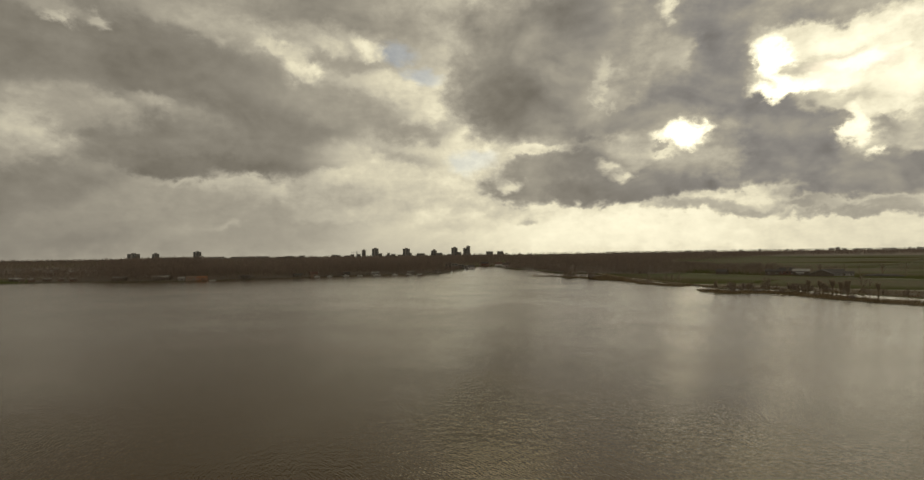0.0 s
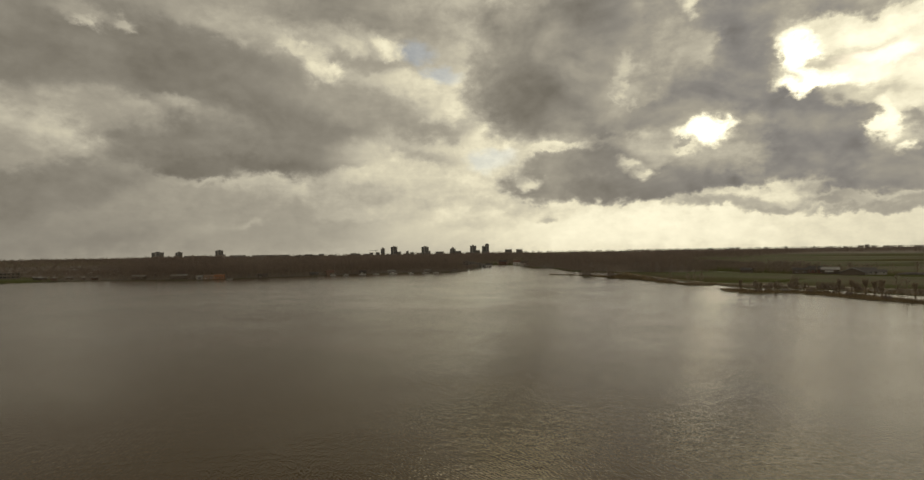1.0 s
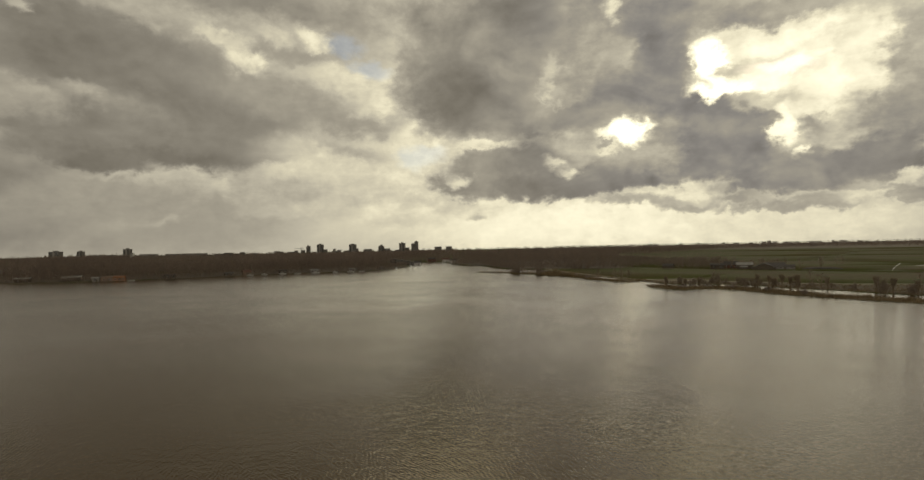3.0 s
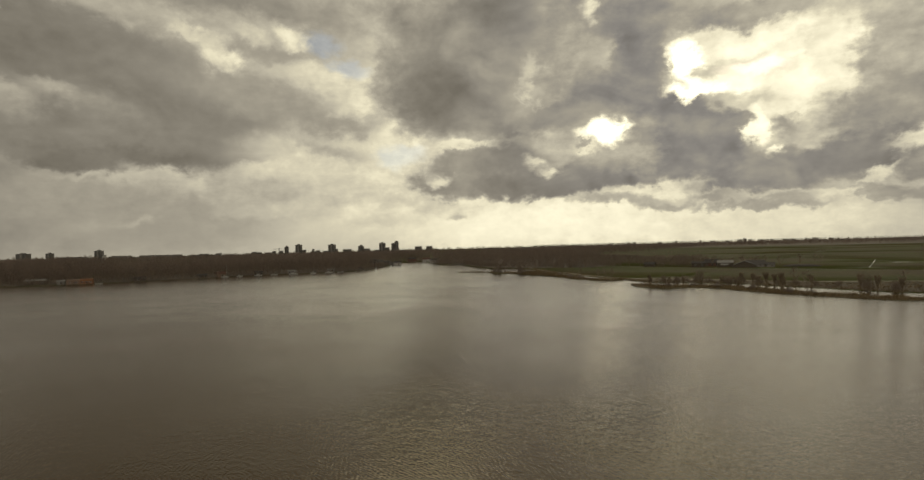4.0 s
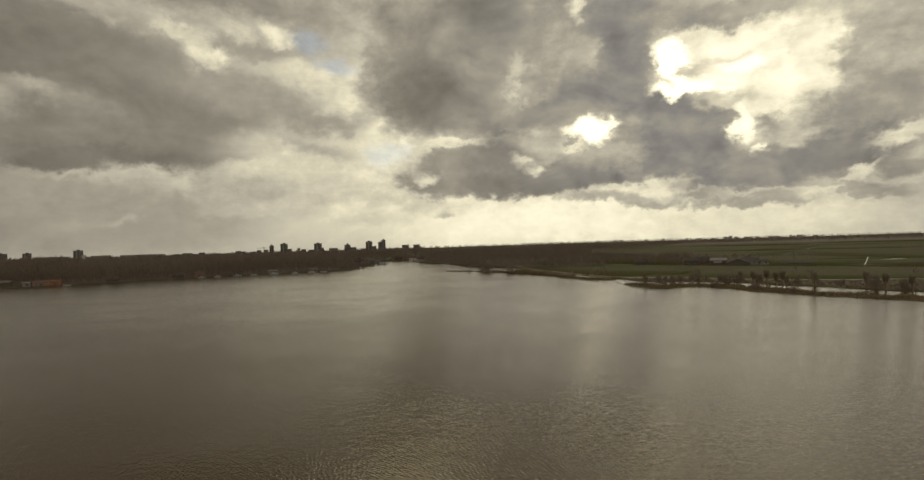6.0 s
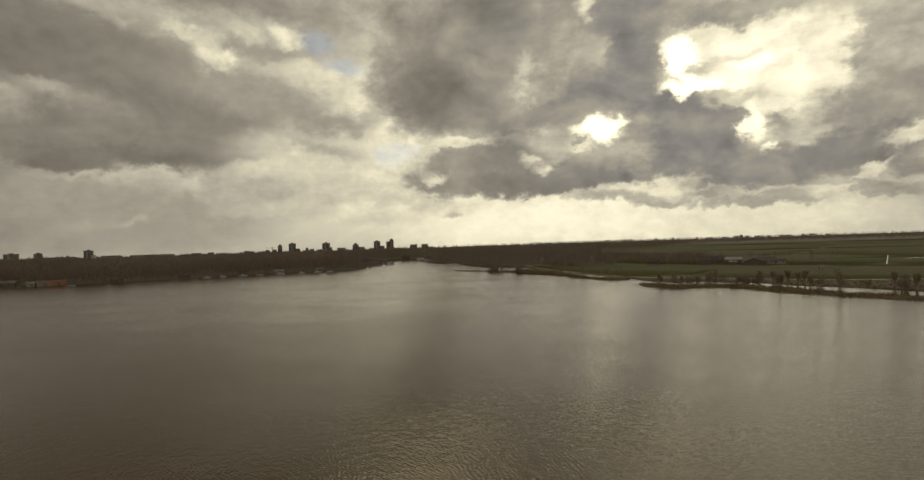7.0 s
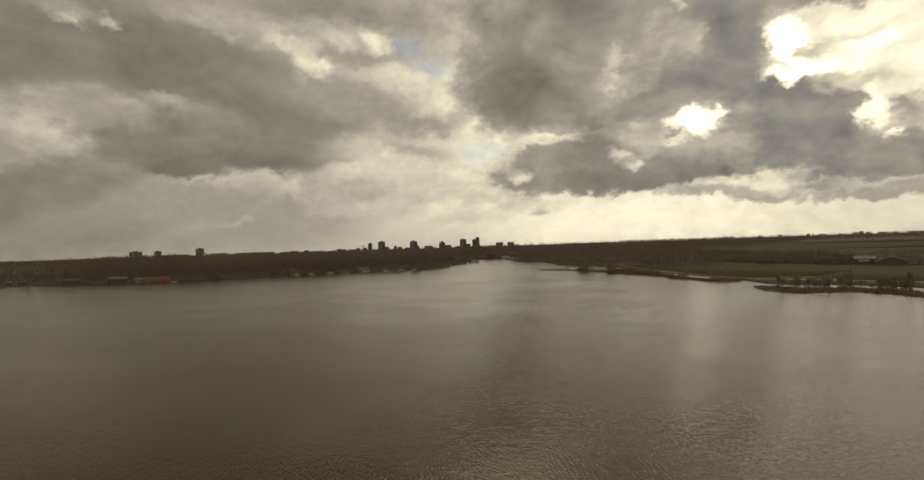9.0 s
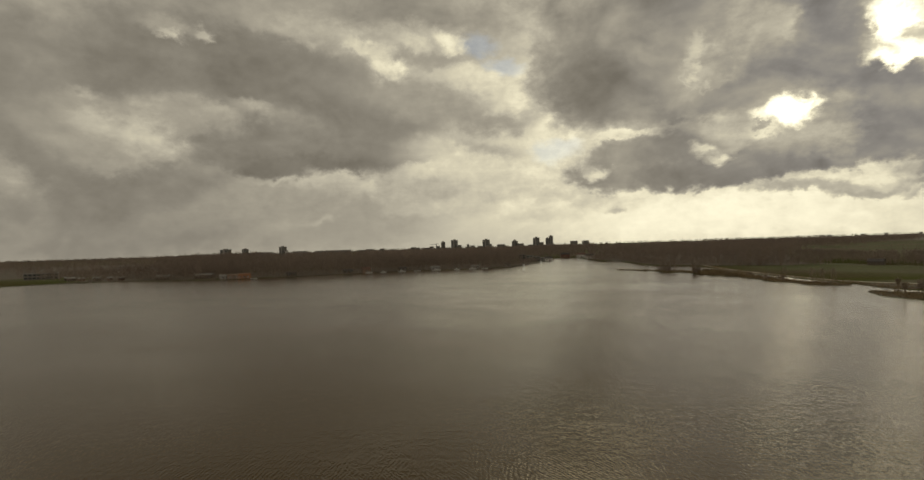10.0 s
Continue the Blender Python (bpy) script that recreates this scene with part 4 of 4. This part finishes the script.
small = willow(71, 4.8, 34, 86, 322, "small bare pollard willow on the reedy islet")
repeat(small, [(85, 330), (95, 319), (101, 316)])
middle = willow(72, 6.8, 44, 126, 308, "bare pollard willow with upright shoots beside the water")
repeat(middle, [(128, 300), (127, 292), (136, 295), (131, 278), (150, 290), (168, 259)])
full = willow(73, 7.6, 56, 133, 297, "broad bare pollard willow on the brown bank")
repeat(full, [(164, 278), (161, 262), (141, 299)])
bush = shrub(74, 8.2, 7.5, 117, 336, "tall dense bare bush by the path")
repeat(bush, [(157, 262), (180, 262)])
low_bush = shrub(75, 5.2, 6.0, 122, 312, "rounded bare bush on the islet shore")
repeat(low_bush, [(125, 310), (110, 339), (164, 256), (190, 245), (11, 489), (29, 465),
                  (100, 344), (128, 332), (139, 318), (172, 268), (98, 318)])
thicket = shrub(81, 9.5, 9.0, 9, 492, "tall dense bare thicket on the reed spit")
repeat(thicket, [(13, 489), (27, 468), (72, 560), (66, 566), (80, 556)])
hedge_bush = shrub(80, 3.4, 5.0, 118, 345, "low straggling bare bush on the brown bank")
repeat(hedge_bush, [(109, 348), (124, 341), (131, 336), (137, 330), (142, 322), (147, 314), (152, 306), (157, 299), (163, 292), (170, 284), (178, 276), (187, 268), (92, 312), (104, 311), (112, 302), (121, 285), (128, 268), (62, 395), (57, 408), (52, 425), (44, 442)])
tall_one = lone_tree(76, 9.5, 146, 296, "slender bare tree standing above the bank")
repeat(tall_one, [(167, 255), (133, 263), (186, 236)])
spit_tree = lone_tree(77, 7.5, 68, 367, "slim bare tree on the reed spit", 1.2, 0.24)
repeat(spit_tree, [(71, 364), (-4, 507), (60, 383), (76, 366), (8, 491), (12, 490), (16, 489), (26, 470), (30, 466)])
edge_tree = lone_tree(78, 16.5, 84, 563, "broad bare tree at the edge of the wood", 0.8, 0.36)
repeat(edge_tree, [(94, 556), (76, 570), (103, 566), (88, 574)])
farm_tree = lone_tree(79, 9.0, 150, 572, "bare farmyard tree beside the barns", 0.9, 0.36)
repeat(farm_tree, [(158, 566), (166, 563), (172, 556), (179, 561), (186, 549), (193, 552), (200, 538), (184, 566), (262, 500), (196, 560), (143, 585), (268, 512), (290, 520), (300, 545), (560, 760), (194, 508), (184, 512), (222, 515), (238, 510), (176, 522), (206, 534), (243, 496), (189, 530), (170, 536)])

# ---- buildings ----
def house(name, x, y, turn, w, d, wall_h, roof_h, wall, roof, label, windows=0, doors=0, category="house", eave=0.4):
    root = empty(name, x, y, LEVEL, turn)
    part("wall", prism(bmesh.new(), [(-w / 2, -0.3), (w / 2, -0.3), (w / 2, wall_h), (-w / 2, wall_h)], -d / 2, d / 2), wall, root)
    bm = bmesh.new()
    e = d / 2 + eave
    ridge = [(-e, wall_h - 0.1), (0, wall_h + roof_h), (e, wall_h - 0.1), (e, wall_h + 0.12), (0, wall_h + roof_h + 0.25), (-e, wall_h + 0.12)]
    prism(bm, [(-q, z) for q, z in ridge], -w / 2 - eave, w / 2 + eave)
    bmesh.ops.rotate(bm, verts=bm.verts, cent=(0, 0, 0), matrix=Matrix.Rotation(radians(90), 3, "Z"))
    part("roof", bm, roof, root)
    for sx in (-w / 2 + 0.01, w / 2 - 0.21):
        bm = bmesh.new()
        a = [bm.verts.new(p) for p in ((sx, -d / 2, wall_h - 0.02), (sx, d / 2, wall_h - 0.02), (sx, 0, wall_h + roof_h))]
        b = [bm.verts.new(q.co + Vector((0.2, 0, 0))) for q in a]
        bm.faces.new(a)
        bm.faces.new(b[::-1])
        for i in range(3):
            bm.faces.new((a[i], a[(i + 1) % 3], b[(i + 1) % 3], b[i]))
        part("gable", bm, wall, root)
    for i in range(windows):
        cx = (i + 0.5) / windows * w - w / 2
        g = part("window", box(bmesh.new(), cx - 0.7, cx + 0.7, -d / 2 - 0.05, -d / 2 + 0.05, 0.9, min(2.3, wall_h - 0.3)), PALE, root)
        part("pane", box(bmesh.new(), cx - 0.58, cx + 0.58, -d / 2 - 0.075, -d / 2 - 0.03, 1.0, min(2.2, wall_h - 0.4)), GLASS, g)
    for i in range(doors):
        cx = (i + 0.5) / doors * w * 0.6 - w * 0.3 + 0.9
        part("door", box(bmesh.new(), cx - 0.5, cx + 0.5, -d / 2 - 0.06, -d / 2 + 0.05, 0.0, 2.1), TIMBER, root)
    return tagged(root, label, category)


def flat_block(name, x, y, turn, w, d, tall, storeys, wall, label, windows=0, category="building"):
    """A flat-roofed block with storeys set back, parapet and window bands."""
    root = empty(name, x, y, LEVEL, turn)
    bm = bmesh.new()
    box(bm, -w / 2, w / 2, -d / 2, d / 2, -0.3, tall)
    part("wall", bm, wall, root)
    part("roof", box(bmesh.new(), -w / 2 - 0.3, w / 2 + 0.3, -d / 2 - 0.3, d / 2 + 0.3, tall, tall + 0.5), CONCRETE, root)
    for s in range(storeys):
        z = tall * (s + 0.3) / storeys
        for i in range(windows):
            cx = (i + 0.5) / windows * w - w / 2
            half = w / windows * 0.34
            part("window", box(bmesh.new(), cx - half, cx + half, -d / 2 - 0.06, -d / 2 + 0.04, z, z + tall / storeys * 0.5), GLASS, root)
    return tagged(root, label, category)


def boat(x, y, turn, length, cabin, label):
    root = empty("motor_boat", x, y, 0.0, turn)
    h = length / 2
    bm = bmesh.new()
    rings = []
    for u, wide, keel in ((-1.0, 0.80, -0.15), (-0.4, 1.0, -0.3), (0.3, 0.9, -0.3), (0.75, 0.5, -0.15), (1.0, 0.03, 0.3)):
        b = length * 0.15 * wide
        rings.append([bm.verts.new(p) for p in ((u * h, -b, 0.75 + 0.12 * max(0, u)), (u * h, -b * 0.75, 0.1), (u * h, 0, keel), (u * h, b * 0.75, 0.1), (u * h, b, 0.75 + 0.12 * max(0, u)))])
    for p, q in zip(rings[:-1], rings[1:]):
        for i in range(4):
            bm.faces.new((p[i], q[i], q[i + 1], p[i + 1]))
        bm.faces.new((p[4], q[4], q[0], p[0]))
    bm.faces.new(rings[0])
    part("hull", bm, HULL, root)
    if cabin:
        bm = prism(bmesh.new(), [(-0.5 * h, 0.7), (0.4 * h, 0.7), (0.15 * h, 1.7), (-0.45 * h, 1.75)], -length * 0.11, length * 0.11)
        part("cabin", bm, HULL, root)
        part("windscreen", prism(bmesh.new(), [(0.36 * h, 0.95), (0.40 * h, 0.95), (0.18 * h, 1.6), (0.14 * h, 1.6)], -length * 0.10, length * 0.10), GLASS, root)
    return tagged(root, label, "boat", "boats moored along the shore")


def jetty(x, y, turn, length, label):
    root = empty("jetty", x, y, 0.0, turn)
    n = int(length / 1.5)
    for i in range(n):
        u = -length / 2 + (i + 0.5) * length / n
        part("plank", box(bmesh.new(), u - 0.7, u + 0.7, -0.9, 0.9, 0.62, 0.70), TIMBER, root)
    for u in np.linspace(-length / 2 + 0.5, length / 2 - 0.5, max(2, int(length / 4))):
        for side in (-0.8, 0.8):
            part("pile", tube(bmesh.new(), (u, side, -1.5), (u, side, 0.9), 0.12, 0.11, 6), TIMBER, root)
    return tagged(root, label, "jetty")


# the built-up shore
house("boathouse", -334, 478, 30, 9, 8, 3.7, 0.4, ORANGE, ORANGE, "long orange-boarded boathouse on the wooded shore", 3, 1, eave=0.15)
house("boathouse", -342, 473.5, 30, 9, 7, 3.5, 0.4, FADED, FADED, "faded tan boathouse joined to the orange one", 2, 1, eave=0.15)
house("shed", -350, 470, 32, 5, 6, 3.0, 0.6, CONCRETE, SHEET, "small pale shed beside the orange boathouse", 1, 1, "shed")
house("shed", -381, 482, 22, 15, 8, 3.2, 1.4, TIMBER, SHEET, "low timber shed with a pale sheet roof", 3, 1, "shed")
house("shed", -420, 474, 18, 12, 7, 3.0, 1.2, TIMBER, SHEET, "low timber shed with a weathered pale roof", 2, 1, "shed")
house("cabin", -263, 531, 36, 8, 6, 2.6, 1.2, TIMBER, ROOF, "low dark timber boathouse at the water", 2, 1, "cabin")
house("cabin", -250, 541, 40, 7.5, 6, 3.4, 1.6, FADED, RED_ROOF, "small red-roofed lakeside cabin", 1, 1, "cabin")
house("cabin", -224, 566, 34, 7, 5, 2.6, 1.3, TIMBER, ROOF, "small dark timber lakeside cabin", 2, 1, "cabin")
house("cabin", -196, 580, 22, 8, 5, 2.4, 1.0, CONCRETE, SHEET, "small grey lakeside cabin with a pale roof", 2, 1, "cabin")
house("cabin", -160, 594, 20, 7, 5, 2.4, 1.0, CONCRETE, SHEET, "grey waterside cabin among bare trees", 2, 1, "cabin")
house("cabin", -136, 622, 60, 7, 5, 2.4, 1.0, CONCRETE, ROOF, "grey cabin near the lake narrows", 2, 1, "cabin")
house("cabin", -300, 497, 40, 8, 5, 2.6, 1.3, TIMBER, ROOF, "dark timber cabin under the trees", 2, 1, "cabin")
for i, (x, y, w) in enumerate([(-500, 472, 6), (-512, 466, 5), (-530, 470, 7), (-486, 474, 4), (-548, 480, 8), (-470, 472, 5)]):
    tagged(house("hut", x, y, 40 + 4 * i, w, 4.5, 2.4, 0.9, BRICK if i % 2 else TIMBER, SHEET, "small garden hut with a pale roof on the grassy shore", 1, 1, "hut"), group="garden huts on the shore")
flat_block("school_building", -628, 508, 50, 30, 12, 6.5, 2, DARK_CONCRETE, "long low dark building with two rows of windows", 8)
for i, (x, y) in enumerate([(-640, 640), (-622, 628), (-604, 640), (-588, 618), (-570, 632), (-552, 612), (-536, 622), (-518, 604), (-690, 650), (-668, 632), (-722, 690), (-480, 565), (-462, 556)]):
    tagged(house("row_house", x, y, 38 + (i * 7) % 15, 13, 8, 4.6, 2.4, BRICK if i % 3 else PALE, SHEET if i % 2 else ROOF, "house with a pale roof among bare trees" if i % 2 else "dark-roofed house among bare trees", 3, 1), group="houses among the trees")
# the point at the narrows
for i in range(4):
    flat_block("terrace_house", -150 + 8.5 * i, 762 + 3 * i, 12, 8.3, 9, 9.0 - 1.6 * i, 3 if i < 3 else 2, CONCRETE if i % 2 else DARK_CONCRETE, "grey stepped lakeside apartment block by the narrows", 2)
house("villa", -118, 768, 10, 9, 7, 3.2, 2.2, PALE, ROOF, "white lakeside villa with a dark roof", 2, 1)
house("villa", -92, 892, 5, 12, 8, 4.0, 2.6, PALE, RED_ROOF, "white villa with a red roof at the lake's end", 3, 1)
house("villa", -72, 812, -10, 11, 8, 4.2, 2.4, PALE, ROOF, "white house at the edge of the wood", 3, 1)
house("villa", -116, 905, 0, 12, 8, 4.6, 2.6, BRICK, ROOF, "brick house at the lake's end", 3, 1)
jetty(-368, 452, 2, 28, "long dark timber jetty along the shore")
jetty(-232, 546, 40, 16, "dark timber jetty with moored boats")
jetty(-196, 563, 20, 20, "dark timber jetty by the white cabins")
jetty(-140, 590, 35, 18, "dark timber jetty near the narrows")
jetty(-119, 690, 95, 14, "timber landing stage at the point")
for x, y, turn, length, cabin in [(-243, 534, 40, 8, 1), (-232, 541, 42, 7, 1), (-219, 553, 30, 9, 1), (-206, 559, 20, 8, 0), (-189, 565, 15, 10, 1), (-171, 571, 20, 7, 1), (-157, 577, 18, 9, 1), (-147, 583, 30, 8, 0), (-122, 640, 85, 8, 1), (-119, 720, 90, 10, 1), (-318, 470, 35, 7, 0)]:
    boat(x, y, turn, length * 0.8, cabin, "white cabin cruiser moored at the wooded shore" if cabin else "open white boat moored at the wooded shore")
pole = empty("flagpole", -247, 546, LEVEL)
part("pole", tube(bmesh.new(), (0, 0, 0), (0, 0, 11), 0.12, 0.07, 8), HULL, pole)
part("foot", box(bmesh.new(), -0.3, 0.3, -0.3, 0.3, -0.1, 0.25), CONCRETE, pole)
tagged(pole, "tall white flagpole by the red boathouse", "flagpole")

# the farm in the meadows
house("barn", 213, 492, 64, 18, 17, 1.6, 3.4, TIMBER, ROOF, "large dark barn with a low broad gable", 0, 0, "barn", 0.6)
house("barn", 228, 492, -24, 16, 8, 2.2, 1.4, CONCRETE, ROOF, "long farm shed with pale walls and a dark roof", 4, 1, "barn")
house("barn", 227, 503, -24, 14, 8, 3.4, 1.5, DARK_CONCRETE, ROOF, "grey cattle shed behind the farm shed", 3, 1, "barn")
house("barn", 204, 508, -20, 12, 8, 3.4, 1.8, TIMBER, SHEET, "timber hay barn with a pale sheet roof", 0, 1, "barn")
house("barn", 200, 500, -20, 5, 4, 2.0, 0.6, TIMBER, SHEET, "small timber lean-to beside the barn", 1, 1, "barn")
house("shed", 184, 514, -20, 11, 7, 3.2, 1.6, TIMBER, ROOF, "dark timber farm shed under bare trees", 2, 1, "shed")
house("farmhouse", 199, 524, -18, 11, 8, 2.8, 3.0, BRICK, ROOF, "brick farmhouse with a steep dark roof", 3, 1)
house("shed", 150, 540, -30, 9, 6, 2.4, 1.8, TIMBER, ROOF, "small dark-roofed shed among farm trees", 0, 1, "shed")
heap = empty("silage_heap", 253, 482, LEVEL, -25)
bm = bmesh.new()
bmesh.ops.create_uvsphere(bm, u_segments=24, v_segments=10, radius=1.0)
bmesh.ops.scale(bm, vec=(14, 4, 1.7), verts=bm.verts)
for q in bm.verts:
    q.co += Vector((0, 0, 0.25 * noise.noise(q.co * 0.4)))
part("sheeting", bm, ROOF, heap)
tagged(heap, "long black sheeted silage heap in the meadow", "silage heap")


# ---- the town on the skyline ----
def block(x, y, w, tall, style=""):
    """A flat block or tower of the town; style: what stands on its roof."""
    grand = tall > 30
    # beyond 3000 m the wall is pale by distance alone; lower and narrower too
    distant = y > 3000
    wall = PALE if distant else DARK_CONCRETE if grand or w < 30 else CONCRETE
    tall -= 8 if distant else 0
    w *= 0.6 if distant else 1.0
    name = "apartment_tower" if grand else "town_building"
    root = empty(name, x, y, LEVEL, random.uniform(-12, 12))
    d = min(w, 24) * 0.8
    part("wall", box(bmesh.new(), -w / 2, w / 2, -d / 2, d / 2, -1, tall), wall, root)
    part("roof", box(bmesh.new(), -w / 2 - 0.4, w / 2 + 0.4, -d / 2 - 0.4, d / 2 + 0.4, tall, tall + 0.8), CONCRETE, root)
    if style == "dome":
        bm = bmesh.new()
        bmesh.ops.create_uvsphere(bm, u_segments=16, v_segments=8, radius=w * 0.36)
        dome = part("dome", bm, CONCRETE, root)
        dome.location = (0, 0, tall + 0.6)
    elif grand:
        part("lift_house", box(bmesh.new(), -w * 0.18, w * 0.16, -d * 0.25, d * 0.25, tall + 0.8, tall + 3.6), wall, root)
        part("stair_core", box(bmesh.new(), -w * 0.09, w * 0.09, -d / 2 - 0.5, -d / 2 + 0.1, 0, tall - 0.2), CONCRETE, root, "pale concrete stair core")
    if style == "mast":
        part("mast", tube(bmesh.new(), (0, 0, tall + 3), (0, 0, tall + 8), 0.25, 0.12, 5), STEEL, root)
    storeys = int(tall / 3.2)
    if grand:
        for s in range(storeys):
            z = tall * (s + 0.35) / storeys
            for side in (-1, 1):
                part("window", box(bmesh.new(), side * w * 0.29 - w * 0.16, side * w * 0.29 + w * 0.16, -d / 2 - 0.12, -d / 2 + 0.05, z, z + 1.5), GLASS, root)
    tagged(root, "tall dark apartment tower on the town skyline" if grand else ("long low pale town block beyond the trees" if w > 40 else "low town building on the skyline"), "tower block" if grand else "building", "town skyline")


block(-1582, 1860, 42, 35)
block(-1488, 1860, 19, 34)
block(-1329, 1880, 22, 39, "mast")
flat_block("town_building", -1254, 1800, 0, 9, 9, 24.0, 6, PALE, "small bright white town building", 2)
block(-1289, 1700, 87, 20)
block(-1265, 1900, 56, 20)
block(-1233, 2000, 50, 19)
block(-1183, 2050, 94, 19)
block(-1056, 2000, 29, 16)
block(-1020, 2000, 26, 19)
block(-963, 2000, 9, 20)
block(-836, 2000, 16, 21)
block(-801, 2100, 12, 22)
block(-774, 2100, 12, 23)
block(-753, 2100, 14, 37, "dome")
block(-689, 2050, 21, 43)
block(-669, 2050, 14, 24)
block(-651, 2100, 9, 26)
block(-602, 2000, 13, 21)
block(-573, 2080, 23, 41)
block(-557, 2080, 9, 25)
block(-495, 2000, 27, 22)
block(-463, 2080, 18, 32, "dome")
block(-442, 2080, 23, 23)
block(-383, 2080, 20, 42)
block(-365, 2080, 16, 25)
block(-344, 2090, 11, 39)
block(-331, 2090, 13, 47)
block(-250, 2100, 24, 26)
block(-209, 2100, 20, 26)
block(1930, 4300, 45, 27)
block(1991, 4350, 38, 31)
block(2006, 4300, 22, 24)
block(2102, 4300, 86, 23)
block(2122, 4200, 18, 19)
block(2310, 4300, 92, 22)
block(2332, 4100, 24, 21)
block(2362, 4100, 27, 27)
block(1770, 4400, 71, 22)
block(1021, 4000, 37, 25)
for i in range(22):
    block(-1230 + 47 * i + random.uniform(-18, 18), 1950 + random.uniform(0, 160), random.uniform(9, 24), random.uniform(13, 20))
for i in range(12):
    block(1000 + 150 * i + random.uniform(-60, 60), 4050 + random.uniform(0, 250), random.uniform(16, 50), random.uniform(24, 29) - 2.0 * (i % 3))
crane = empty("tower_crane", -790, 2120, LEVEL, -10)
part("mast", box(bmesh.new(), -0.9, 0.9, -0.9, 0.9, 0, 30), STEEL, crane)
part("jib", box(bmesh.new(), -28, 12, -0.6, 0.6, 30, 31.4), STEEL, crane)
part("cab", box(bmesh.new(), -1.4, 1.4, -1.2, 1.2, 31.4, 34), STEEL, crane)
tagged(crane, "grey steel tower crane above the town", "crane")
radio = empty("radio_mast", -1195, 1960, LEVEL)
part("mast", tube(bmesh.new(), (0, 0, 0), (0, 0, 27), 0.7, 0.35, 6), STEEL, radio)
part("aerial", tube(bmesh.new(), (0, 0, 27), (0, 0, 31), 0.3, 0.1, 5), STEEL, radio)
tagged(radio, "slender steel radio mast on the skyline", "mast")
